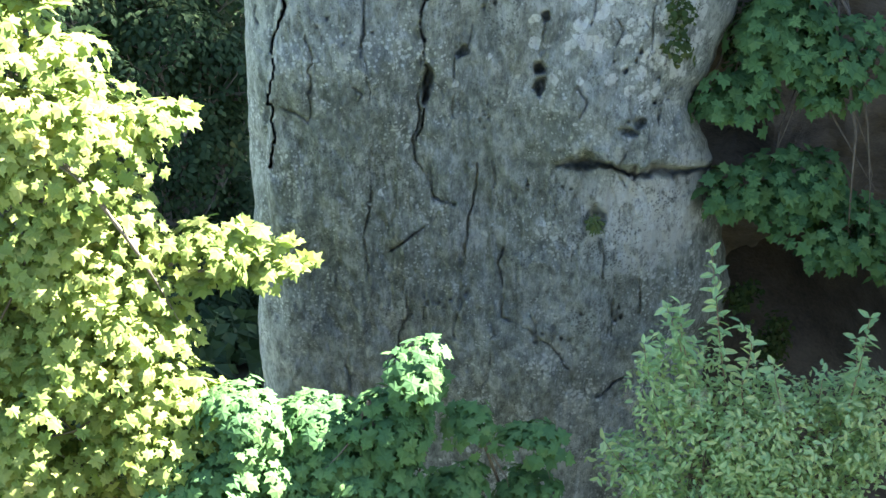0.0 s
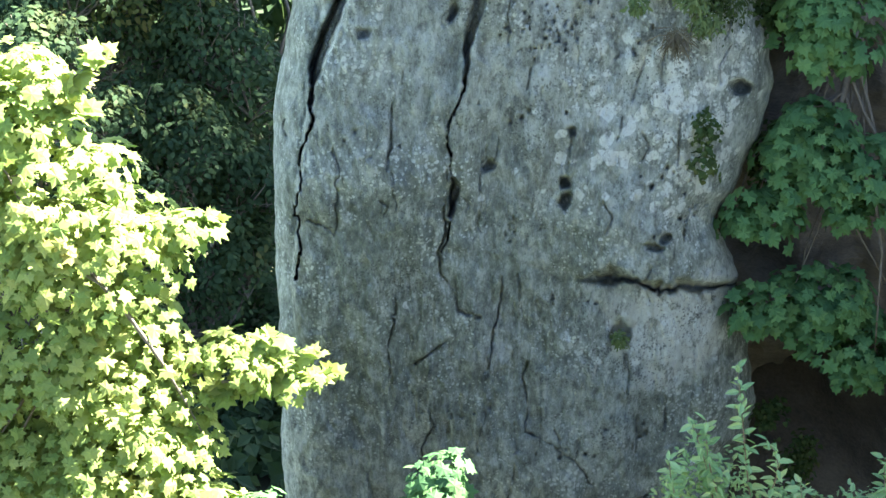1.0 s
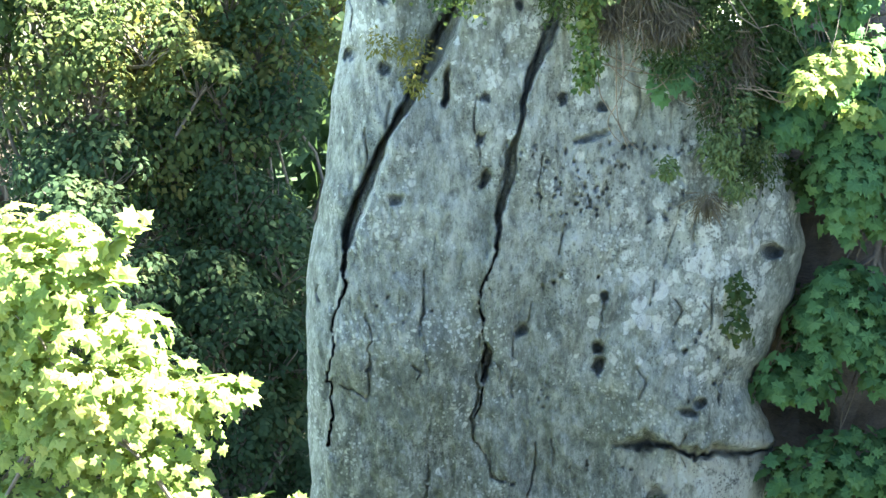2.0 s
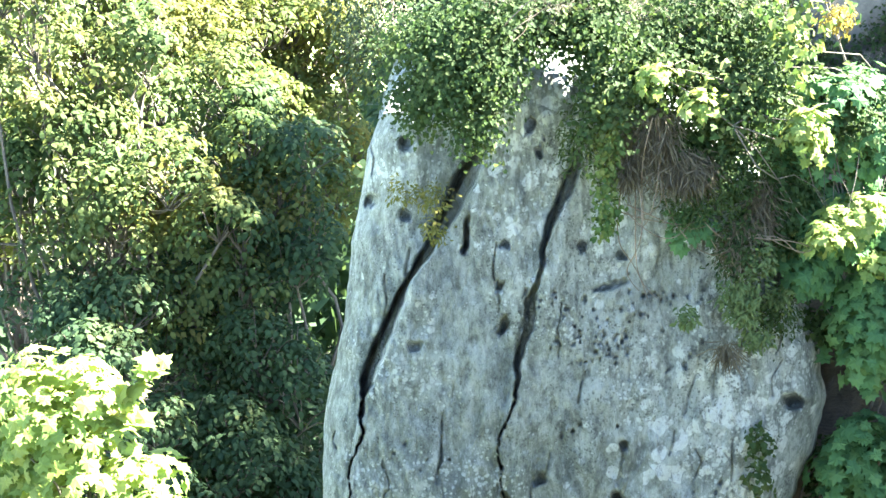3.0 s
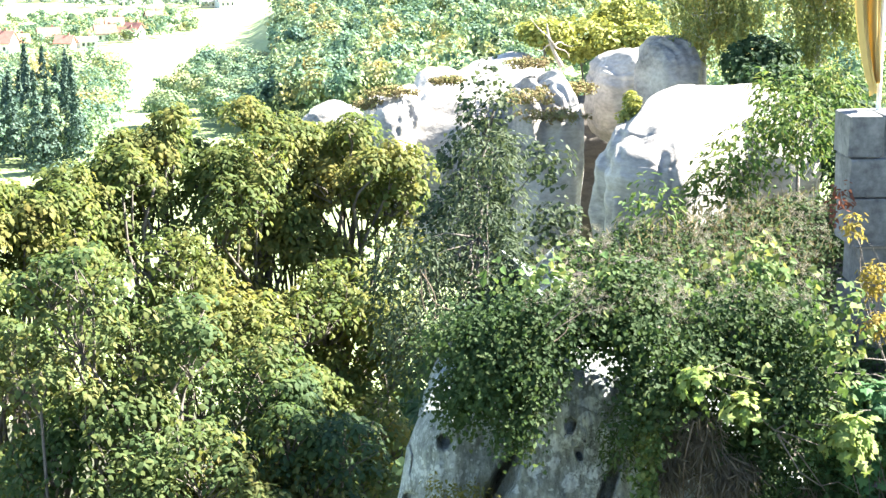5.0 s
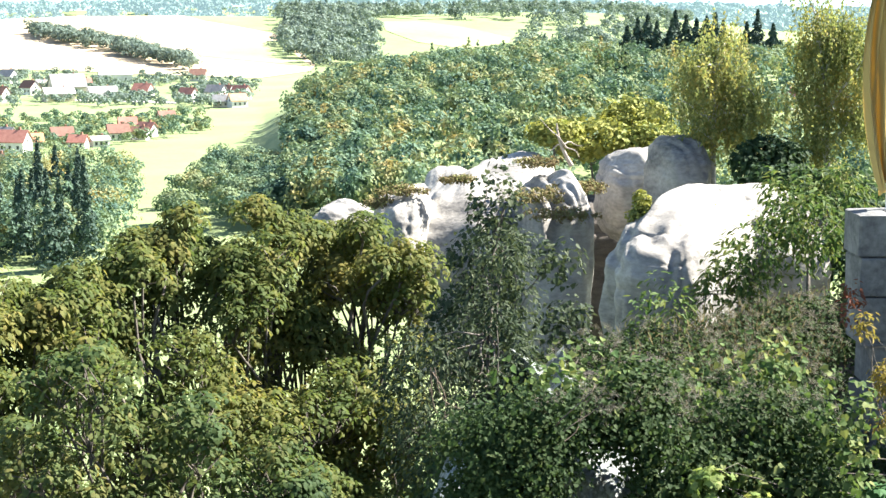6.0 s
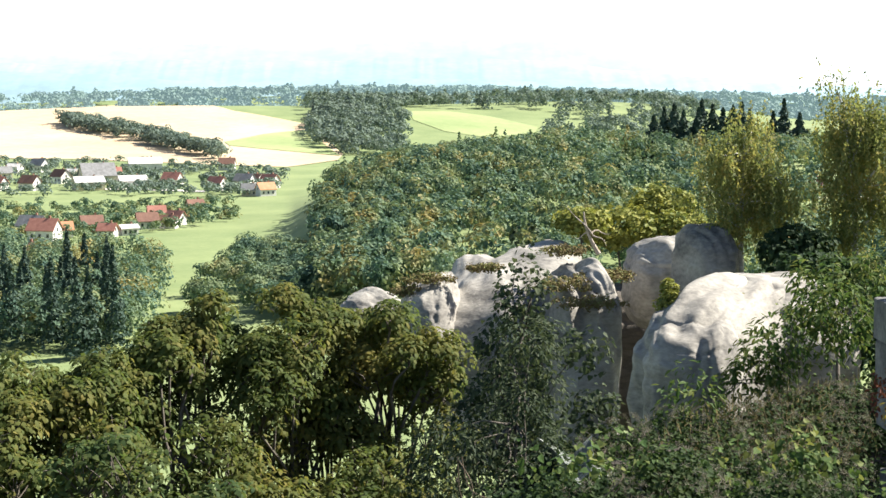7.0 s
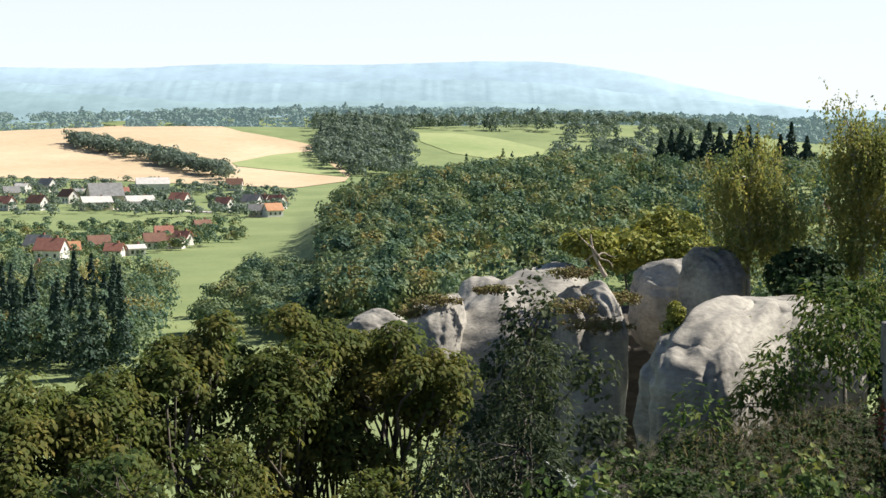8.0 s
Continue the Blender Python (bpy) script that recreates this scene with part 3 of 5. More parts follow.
wood_mesh("garden_trees", scatter_on([(-269.0, 920.7), (-187.6, 905.6), (-115.9, 923.3)], [(-200.1, 683.5), (-147.1, 709.2), (-100.8, 802.5)], 230, rng, (4, 8), (5, 9)), rng, WOODS_HAZE, "garden trees and hedges round the lower houses", 90, 1.3)


# ---- the sandstone pillar ----
FACE_Y = 10.5


def smooth01(x):
    x = np.clip(x, 0, 1)
    return x * x * (3 - 2 * x)


def line_gap(X, Z, pts):
    """Distance from the points of the face to a crack's line, and how far along it they lie."""
    best = np.full(X.shape, 1e9)
    for (x0, _, z0), (x1, _, z1) in zip(pts[:-1], pts[1:]):
        dx, dz = x1 - x0, z1 - z0
        s = np.clip(((X - x0) * dx + (Z - z0) * dz) / (dx * dx + dz * dz + 1e-9), 0, 1)
        best = np.minimum(best, np.hypot(X - x0 - s * dx, Z - z0 - s * dz))
    return best


LEFT_EDGE = [(55.0, -0.55), (60.0, -0.52), (61.5, -0.48), (63.0, -0.43), (64.2, -0.36), (65.0, -0.17), (65.6, -0.13), (66.3, 0.02), (66.55, 0.14), (66.72, 0.55), (66.9, 0.82), (67.06, 0.98)]
RIGHT_EDGE = [(55.0, 3.4), (60.2, 3.5), (61.0, 3.6), (61.8, 3.5), (62.25, 3.3), (62.4, 3.35), (63.0, 3.15), (63.7, 3.3), (64.2, 3.4), (64.7, 3.3), (65.4, 3.1), (66.0, 2.8), (66.6, 2.2), (66.85, 1.55), (67.06, 1.2)]
CRACK_A = [(0.80, 10.50, 66.25), (0.53, 10.50, 65.70), (0.28, 10.50, 65.25), (0.07, 10.50, 64.78), (-0.01, 10.50, 64.55), (-0.14, 10.50, 63.88), (-0.24, 10.50, 63.22), (-0.21, 10.50, 63.23), (-0.30, 10.50, 62.59)]
CRACK_B = [(1.50, 10.50, 66.20), (1.33, 10.50, 65.69), (1.18, 10.50, 65.07), (1.07, 10.50, 64.49), (0.97, 10.50, 63.96), (0.96, 10.50, 63.20), (0.91, 10.50, 62.71)]
LEDGE = [(1.98, 10.50, 62.45), (2.26, 10.50, 62.51), (2.53, 10.50, 62.38), (2.96, 10.50, 62.32), (3.26, 10.50, 62.35), (3.65, 10.50, 62.56)]
FINE_CRACKS = [
    (0.014, 0.06, [(0.08, 10.50, 63.81), (0.05, 10.50, 63.47), (0.07, 10.50, 63.02), (-0.15, 10.50, 63.17)]),
    (0.012, 0.05, [(0.49, 10.50, 63.98), (0.50, 10.50, 63.23), (0.50, 10.50, 62.53), (0.45, 10.50, 61.47), (0.38, 10.50, 60.72)]),
    (0.018, 0.08, [(0.93, 10.50, 63.55), (0.88, 10.50, 62.61), (1.06, 10.50, 62.20), (1.17, 10.50, 62.10)]),
    (0.020, 0.10, [(0.65, 10.50, 61.67), (0.77, 10.50, 61.76), (0.92, 10.50, 61.89)]),
    (0.016, 0.07, [(1.21, 10.50, 63.74), (1.17, 10.50, 63.38), (1.19, 10.50, 62.96)]),
    (0.014, 0.07, [(1.36, 10.50, 62.51), (1.30, 10.50, 61.88), (1.23, 10.50, 61.28), (1.20, 10.50, 60.63)]),
    (0.014, 0.07, [(1.61, 10.50, 61.62), (1.63, 10.50, 60.86), (1.80, 10.50, 60.71), (2.25, 10.50, 60.19)]),
    (0.016, 0.08, [(0.78, 10.50, 61.38), (0.79, 10.50, 60.94), (0.62, 10.50, 60.42)]),
    (0.022, 0.10, [(2.52, 10.50, 59.79), (2.63, 10.50, 59.94), (2.79, 10.50, 60.04)]),
    (0.016, 0.07, [(1.89, 10.50, 63.89), (1.89, 10.50, 63.28), (1.80, 10.50, 63.18)]),
    (0.012, 0.05, [(1.57, 10.50, 60.66), (1.43, 10.50, 59.92), (1.54, 10.50, 59.18)]),
    (0.014, 0.06, [(0.62, 10.50, 64.51), (0.48, 10.50, 63.99), (0.48, 10.50, 63.59)]),
    (0.018, 0.08, [(0.73, 10.50, 65.72), (0.70, 10.50, 65.48)]),
    (0.016, 0.06, [(1.65, 10.50, 65.24), (1.88, 10.50, 65.12)]),
]
PITS = [  # place, half width, half height, depth
    ((2.38, 10.50, 61.85), 0.095, 0.13, 0.14), ((3.48, 10.50, 60.41), 0.12, 0.17, 0.3), ((0.97, 10.50, 63.30), 0.035, 0.16, 0.2), ((1.86, 10.50, 63.21), 0.05, 0.07, 0.12),
    ((1.25, 10.50, 63.57), 0.05, 0.04, 0.1), ((2.60, 10.50, 62.72), 0.10, 0.05, 0.10), ((2.71, 10.50, 62.82), 0.05, 0.05, 0.1), ((0.70, 10.50, 65.62), 0.03, 0.12, 0.16),
    ((0.32, 10.50, 64.76), 0.06, 0.035, 0.08), ((0.95, 10.50, 64.87), 0.03, 0.06, 0.12), ((0.94, 10.50, 65.21), 0.02, 0.05, 0.1), ((3.16, 10.50, 64.15), 0.09, 0.07, 0.2),
    ((1.90, 10.50, 63.85), 0.035, 0.05, 0.1), ((1.87, 10.50, 63.40), 0.04, 0.07, 0.12), ((1.84, 10.50, 65.43), 0.04, 0.05, 0.1), ((1.77, 10.50, 65.20), 0.10, 0.03, 0.08),
    ((1.01, 10.50, 66.68), 0.04, 0.05, 0.1), ((1.14, 10.50, 66.41), 0.035, 0.05, 0.1), ((1.24, 10.50, 66.24), 0.035, 0.045, 0.1), ((0.31, 10.50, 66.35), 0.05, 0.05, 0.1),
    ((0.05, 10.50, 65.91), 0.05, 0.05, 0.1), ((0.28, 10.50, 65.79), 0.04, 0.06, 0.1), ((0.97, 10.50, 65.51), 0.025, 0.05, 0.08), ((1.56, 10.50, 65.52), 0.03, 0.05, 0.1),
]


def build_pillar():
    zs = np.concatenate([np.linspace(55, 59.3, 30), np.linspace(59.31, 67.06, 540)])
    front = np.linspace(0, 1, 350)
    side = 26
    Lx = np.interp(zs, *zip(*LEFT_EDGE)) + 0.018 * fbm(zs * 2.2, 0 * zs, 0 * zs, 4)
    Rx = np.interp(zs, *zip(*RIGHT_EDGE)) + 0.05 * fbm(zs * 1.8, 0 * zs + 3, 0 * zs, 4)
    X = Lx[:, None] + (Rx - Lx)[:, None] * front[None]
    Z = np.repeat(zs[:, None], len(front), 1)
    dl, dr = X - Lx[:, None], Rx[:, None] - X

    def roll(d, r):
        q = np.clip(1 - d / r, 0, 1)
        return r * (1 - np.sqrt(np.clip(1 - q * q, 0, 1)))
    Y = FACE_Y + roll(dl, 0.45) + roll(dr, 0.6) + 0.10 * (X - 1.5) ** 2 * 0.3
    Y += 0.055 * (Z - 63.0) * smooth01((Z - 63) / 3)              # leans back towards the top
    Y += 0.09 * fbm(X * 0.9, 0 * X, Z * 0.45, 3, 1.0) + 0.034 * fbm(X * 5, 0 * X, Z * 2.2, 5, 2.0)
    Y += 0.016 * fbm(X * 16, 0 * X, Z * 9, 4, 5.0) + 0.02 * np.abs(fbm(X * 3.1, 0 * X, Z * 1.2, 4, 6.0))
    # the slab behind the left crack stands back
    xa = np.interp(-Z, [-p[2] for p in CRACK_A], [p[0] for p in CRACK_A])
    Y += 0.30 * smooth01((xa - X) / 0.035) * smooth01((Z - 61.8) / 1.0)
    xb = np.interp(-Z, [-p[2] for p in CRACK_B], [p[0] for p in CRACK_B])
    Y += 0.10 * smooth01((xb - X) / 0.025) * smooth01((Z - 63.4) / 0.5)
    wob = 0.03 * fbm(X * 7, 0 * X, Z * 7, 4, 8.0) + 0.006 * fbm(X * 40, 0 * X, Z * 40, 2, 3.0)
    for pts, width, depth in ((CRACK_A, 0.026, 0.45), (CRACK_B, 0.017, 0.26)):
        g = line_gap(X + wob, Z + wob, pts)
        Y += depth * np.exp(-(g / (1.15 * width * (0.16 + 1.3 * smooth01(0.5 + 0.45 * fbm(Z * 2.6, 0 * Z, 0 * Z + 1.0, 3)) * (0.06 + 1.7 * smooth01((Z - 63.9) / 1.3))))) ** 6)
    for width, depth, pts in FINE_CRACKS:
        g = line_gap(X + wob, Z + 0.5 * wob, pts)
        Y += depth * np.exp(-(g / (0.6 * width)) ** 4) * smooth01(0.62 + 0.5 * fbm(X * 4, 0 * X, Z * 4, 3, width * 900))
    rngc = np.random.default_rng(14)
    for _ in range(46):                                            # short upright fissures
        x, z, L = rngc.uniform(-0.3, 3.2), rngc.uniform(59.8, 66.4), rngc.uniform(0.08, 0.45)
        i0, i1 = np.searchsorted(zs, [z - 0.1, z + L + 0.1])
        c = slice(i0, i1)
        g = line_gap(X[c] + 0.25 * wob[c], Z[c], [(x, 0, z), (x + rngc.normal(0, 0.02), 0, z + 0.5 * L), (x + rngc.normal(0, 0.03), 0, z + L)])
        Y[c] += rngc.uniform(0.02, 0.06) * np.exp(-(g / rngc.uniform(0.005, 0.009)) ** 2)
    groove = np.clip(fbm(X * 26 + 0.4 * np.sin(Z * 3), 0 * X, Z * 1.1, 3, 9.0), 0, 2)
    Y += 0.012 * groove * smooth01(0.3 + fbm(X * 1.4, 0 * X, Z * 0.9, 2, 4.0))
    # bedding ledge: overhanging lip above, recessed block below
    zl = np.interp(X, [p[0] for p in LEDGE], [p[2] for p in LEDGE]) + 1.5 * wob
    on = smooth01((X - LEDGE[0][0] + 0.05) / 0.35)
    Y -= 0.16 * on * smooth01((Z - zl) / 0.03) * np.exp(-np.clip(Z - zl, 0, 9) / 0.7)
    Y += 0.10 * on * smooth01((zl - Z) / 0.03) * np.exp(-np.clip(zl - Z, 0, 9) / 0.9)
    Y += 0.28 * on * np.exp(-((Z - zl + 0.03) / (0.035 + 0.02 * np.sin(X * 9))) ** 2)
    for (x, _, z), w, h, d in PITS:
        q = ((X - x + wob) / w) ** 2 + ((Z - z + wob) / h) ** 2
        Y += 1.4 * d * np.exp(-q ** 3)
    # small solution pits, thick on the upper right
    rng = np.random.default_rng(4)
    knots = [(rng.uniform(-0.2, 3.2), rng.uniform(59.6, 66.5)) for _ in range(16)] + [(rng.normal(1.95, 0.4), rng.normal(64.8, 0.3)) for _ in range(12)]
    for k in range(230):
        x, z = knots[k % len(knots)]
        x, z = x + rng.normal(0, 0.14), z + rng.normal(0, 0.07)
        w = 0.006 + 0.012 * rng.uniform() ** 2
        i0, i1 = np.searchsorted(zs, [z - 0.15, z + 0.15])
        s = slice(i0, i1)
        q = ((X[s] - x) / w) ** 2 + ((Z[s] - z) / (w * rng.uniform(0.8, 2.0))) ** 2
        Y[s] += rng.uniform(0.04, 0.09) * np.exp(-q * q)
    # the face bulges about the foot of the viewpoint, so that its parts keep their bearings
    k = Y / FACE_Y
    X, Z = X * k, EYE[2] + (Z - EYE[2]) * k
    # sides run straight back
    back = np.linspace(3.2, 0.0, side, endpoint=False)
    Yl = Y[:, :1] + back[None]
    Xl = np.repeat(X[:, :1], side, 1) + 0.12 * back[None] + 0.05 * np.clip(back, 0, 0.5)[None] * fbm(Yl * 2, 0 * Yl, np.repeat(zs[:, None], side, 1) * 1.3, 4, 3.0)
    Yr = Y[:, -1:] + back[None, ::-1]
    Xr = np.repeat(X[:, -1:], side, 1) - 0.1 * back[None, ::-1]
    Z = np.concatenate([np.repeat(Z[:, :1], side, 1), Z, np.repeat(Z[:, -1:], side, 1)], 1)
    X = np.concatenate([Xl, X, Xr], 1)
    Y = np.concatenate([Yl, Y, Yr], 1)
    n, m = X.shape
    V = np.stack([X, Y, Z], -1).reshape(-1, 3)
    i, j = np.arange(n - 1)[:, None] * m, np.arange(m - 1)[None, :]
    F = np.stack([i + j, i + j + 1, i + m + j + 1, i + m + j], -1).reshape(-1, 4)
    # domed top
    top = V[(n - 1) * m:].copy()
    c = top.mean(0) + (0, 0, 0.12)
    V2 = [V]
    F2 = [F]
    base = len(V)
    inner = c + (top - c) * 0.5 + (0, 0, 0.09)
    V2 += [inner, c[None]]
    j = np.arange(m - 1)
    t0 = (n - 1) * m
    F2.append(np.stack([t0 + j, t0 + j + 1, base + j + 1, base + j], -1))
    F2.append(np.stack([base + j, base + j + 1, 0 * j + base + m, 0 * j + base + m], -1))
    F = np.concatenate(F2).tolist()
    F = [f if f[2] != f[3] else f[:3] for f in F]
    p = finish("rock_pillar", np.concatenate(V2), F, ROCK, smooth=True)
    tagged(p, "grey weathered sandstone pillar with cracks and white lichen", "rock")


build_pillar()


def rock_sheet(name, make, nu, nv, material, label, category="rock", kind=""):
    """A rock surface from a function of two running numbers in 0..1 that gives x, y, z arrays."""
    U, W = np.meshgrid(np.linspace(0, 1, nu), np.linspace(0, 1, nv))
    V = np.stack(make(U, W), -1).reshape(-1, 3)
    i, j = np.arange(nv - 1)[:, None] * nu, np.arange(nu - 1)[None, :]
    F = np.stack([i + j, i + j + 1, i + nu + j + 1, i + nu + j], -1).reshape(-1, 4)
    return tagged(finish(name, V, F, material, smooth=True), label, category, kind=kind)


# the bank behind and beside the pillar: crest, slope and the shaded cliff face under it
CREST = [(-0.07, 13.50, 65.54), (0.49, 13.80, 66.08), (1.03, 14.20, 66.39), (1.58, 14.50, 66.60), (2.72, 15.00, 66.75), (4.25, 15.00, 66.99)]
EDGE = [(0.14, 11.60, 65.92), (0.92, 11.50, 66.26), (1.47, 11.40, 65.92), (1.91, 11.30, 65.44), (2.78, 11.40, 65.10), (4.07, 11.60, 64.80)]


def bank_crest(x):
    return np.interp(x, [p[0] for p in CREST] + [6.0, 9.0], [p[2] for p in CREST] + [68.2, 69.4])


def bank_edge(x):
    return np.interp(x, [p[0] for p in EDGE] + [6.0, 7.0, 9.0], [p[2] for p in EDGE] + [66.0, 67.2, 68.6])


def make_bank(U, W):
    x = 0.75 + 8.25 * U
    front = 11.6 + 0.35 * smooth01((x - 3) / 1.5) - 6.5 * smooth01((x - 5.2) / 3.5)
    edge, top = bank_edge(x), bank_crest(x)
    w = W * 3
    face = np.clip(w, 0, 1)
    slope = np.clip(w - 1, 0, 1)
    over = np.clip(w - 2, 0, 1)
    z = 55 + (edge - 55) * face + (top - edge) * slope ** 0.7 - over * 6.0
    y = front + 0.25 * face + 3.4 * slope + 4.0 * over
    y = y + 3.0 * np.exp(-((((x - 4.9) / 0.85) ** 2 + ((z - 59.2) / 0.95) ** 2) ** 2))      # a dark hollow at its foot
    r = fbm(x * 1.1, y, z * 0.9, 4, 3.0)
    y = y + (0.28 * r + 0.10 * fbm(x * 5, y, z * 7, 3, 1.0)) * (1 - slope)
    z = z + 0.10 * r * slope
    return x, y, z


rock_sheet("bank_cliff", make_bank, 170, 190, ROCK_BROWN_SHADE, "brown sandstone cliff, darkened for shade, and overgrown bank", "cliff", "structure")

# ---- foreground and middle trees ----
def tree(name, label, base, blobs, rng, material, leaf, size, sprays, per, category="tree", bark=BARK, trunk_r=0.16, limbs=14, droop=0.25, flat=0.45, spray_r=0.45, group="", spread=0.42, tipz=-0.7, tuft=0.0):
    """A tree: a tapered trunk, limbs that reach into the crown, and leaves in flat drooping sprays."""
    root = tagged(new(name), label, category, group)
    base = np.asarray(base, float)
    blobs = [(np.asarray(c, float), np.asarray(r, float)) for c, r in blobs]
    wts = np.array([r[0] * r[1] + r[0] * r[2] + r[1] * r[2] for c, r in blobs])
    cnt = np.maximum((sprays * wts / wts.sum()).astype(int), 3)
    S, O = [], []
    for (c, r), k in zip(blobs, cnt):
        p, d = ellipsoid_points(rng, c, r, k)
        S.append(p), O.append(d)
    S, O = np.concatenate(S), np.concatenate(O)
    top = max(blobs, key=lambda q: q[0][2])[0]
    mid = np.mean([c for c, r in blobs], 0)
    stem = bend(base, 0.5 * (mid + top), rng, 0.08, 9)
    wood = [tube(stem, trunk_r, trunk_r * 0.3, 8)]
    for k in range(limbs):
        i = rng.integers(3, 9)
        e = S[rng.integers(len(S))]
        wood.append(tube(bend(stem[i], e, rng, 0.15, 6), trunk_r * 0.33, trunk_r * 0.05, 5))
    V, F = join(wood)
    trunk = finish("trunk", V, F, bark, root, smooth=True)
    n = len(S)
    d = rng.normal(0, 1, (n, per, 3)) + 0.5 * O[:, None] + np.array([0, 0, 0.35])
    d /= np.linalg.norm(d, axis=-1)[..., None]
    q = d * np.array([1, 1, flat + 0.25]) * spray_r * rng.uniform(0.6, 1.4, (n, 1, 1)) * rng.uniform(0.75, 1.1, (n, per, 1)) * 1.35
    q[..., 2] -= droop * np.linalg.norm(q[..., :2], axis=-1) * 0.6
    C = (S[:, None] + q).reshape(-1, 3)
    dd = d.reshape(-1, 3)
    V, F = leaves(leaf, C, size, rng, 0.55, 0.9 * dd, dd * np.array([1, 1, 0.2]) + np.array([0, 0, tipz]), spread)
    if tuft:                                            # leaves in rosettes at the twig tips
        V, F = rosettes(S, O, per, tuft, size, rng, leaf)
    crown = finish("crown", V, F, material, root)
    crown["kind"] = "stuff"
    return root


def umbrella_tree(name, label, base, masses, rng, material, group="", domes=13, tips=36, per=11, size=0.125):
    """A tall tree whose crown is made of many leafy domes, each on bare branches that show below it."""
    root = tagged(new(name), label, "tree", group)
    base = np.asarray(base, float)
    D = []
    for c, r in masses:
        p, d = ellipsoid_points(rng, np.asarray(c), np.asarray(r) * 0.92, domes, 0.35)
        D += [(q, np.asarray(r) * rng.uniform(0.32, 0.48)) for q in p]
    mid = np.mean([c for c, r in D], 0)
    stem = bend(base, mid + (0, 0, -0.6), rng, 0.06, 9)
    wood, S, O = [tube(stem, 0.2, 0.09, 8)], [], []
    for c, r in D:
        foot = stem[int(rng.integers(5, 9))]
        hub = c + (0, 0, -0.55 * r[2])
        wood.append(tube(bend(foot, hub, rng, 0.14, 7, 0.05), 0.05, 0.022, 5))
        d = rng.normal(0, 1, (tips, 3))
        d /= np.linalg.norm(d, axis=1)[:, None]
        d[:, 2] = np.where(d[:, 2] < -0.25, -d[:, 2], d[:, 2])
        e = c + d * r * rng.uniform(0.72, 1.1, (tips, 1))
        S.append(e), O.append(d)
        for q in e[:9]:
            wood.append(tube(bend(hub, q, rng, 0.16, 4), 0.016, 0.006, 4))
    V, F = join(wood)
    finish("trunk", V, F, BARK, root, smooth=True)
    V, F = rosettes(np.concatenate(S), np.concatenate(O), per, 0.17, size, rng, LEAF_BROAD)
    finish("crown", V, F, material, root)["kind"] = "stuff"
    return root


rng = np.random.default_rng(21)
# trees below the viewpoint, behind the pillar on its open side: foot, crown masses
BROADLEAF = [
    (CANOPY_SUNLIT, -6.28, 26.00, [((-6.43, 27, 64.59), (1.1, 1.3, 1.2)), ((-6.95, 26, 63.93), (1.5, 1.5, 1.4)), ((-6.08, 26, 62.9), (1.9, 1.6, 2)), ((-5.69, 25, 60.51), (1.9, 1.6, 2))]),
    (CANOPY_SUNLIT, -4.57, 28.00, [((-5.03, 29, 64.61), (1, 1.2, 1.1)), ((-3.9, 30, 65.07), (1.2, 1.2, 1.1)), ((-4.87, 28, 63.57), (1.6, 1.6, 1.5)), ((-4.19, 27, 61.98), (2, 1.6, 2))]),
    (CANOPY_SUNLIT, -3.11, 30.00, [((-3.15, 31, 65.02), (1.3, 1.3, 1)), ((-2.84, 30, 63.98), (1.6, 1.5, 1.5)), ((-2.35, 29, 62.24), (1.8, 1.6, 1.9)), ((-1.72, 28, 60.13), (1.7, 1.5, 1.9))]),
    (CANOPY_SUNLIT, -2.59, 31.00, [((-1.42, 32, 64.86), (1.2, 1.3, 1.1)), ((-0.71, 31, 64.57), (1.2, 1.2, 1.2)), ((-1.38, 31, 63.56), (1.7, 1.5, 1.5)), ((-0.58, 30, 61.72), (1.6, 1.5, 2)), ((-0.71, 29, 59.53), (1.2, 1.5, 1.9))]),
    (CANOPY_TOP_LIT, -6.26, 24.00, [((-4.74, 24, 63.21), (1.9, 1.6, 1.7)), ((-3.01, 24, 61.61), (1.7, 1.6, 1.9)), ((-4.71, 23, 61.47), (1.6, 1.5, 1.7)), ((-2.73, 23, 60.93), (1.8, 1.5, 1.8))]),
    (CANOPY_SHADE, -3.30, 23.00, [((-1.72, 24, 60.24), (1.6, 1.5, 2)), ((-1.68, 23, 58.95), (1.7, 1.5, 1.9)), ((-3.71, 22, 58.87), (1.8, 1.5, 1.9)), ((-1.99, 22, 57.26), (1.6, 1.5, 1.9)), ((-1.3, 22.5, 56.4), (1.2, 1.4, 1.7))]),
    (CANOPY_SHADE, -4.24, 22.00, [((-2.41, 21, 56.91), (1.8, 1.5, 1.8)), ((-1.54, 21.5, 54.33), (1.2, 1.5, 1.8)), ((-2.16, 20.5, 52.66), (1.5, 1.4, 1.8)), ((-3.68, 20, 58.47), (1.6, 1.4, 1.7)), ((-1.4, 21, 51.65), (0.9, 1.2, 1.5))]),
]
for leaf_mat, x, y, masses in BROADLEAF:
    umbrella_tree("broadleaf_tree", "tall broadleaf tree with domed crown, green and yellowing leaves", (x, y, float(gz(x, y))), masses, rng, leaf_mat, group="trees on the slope")

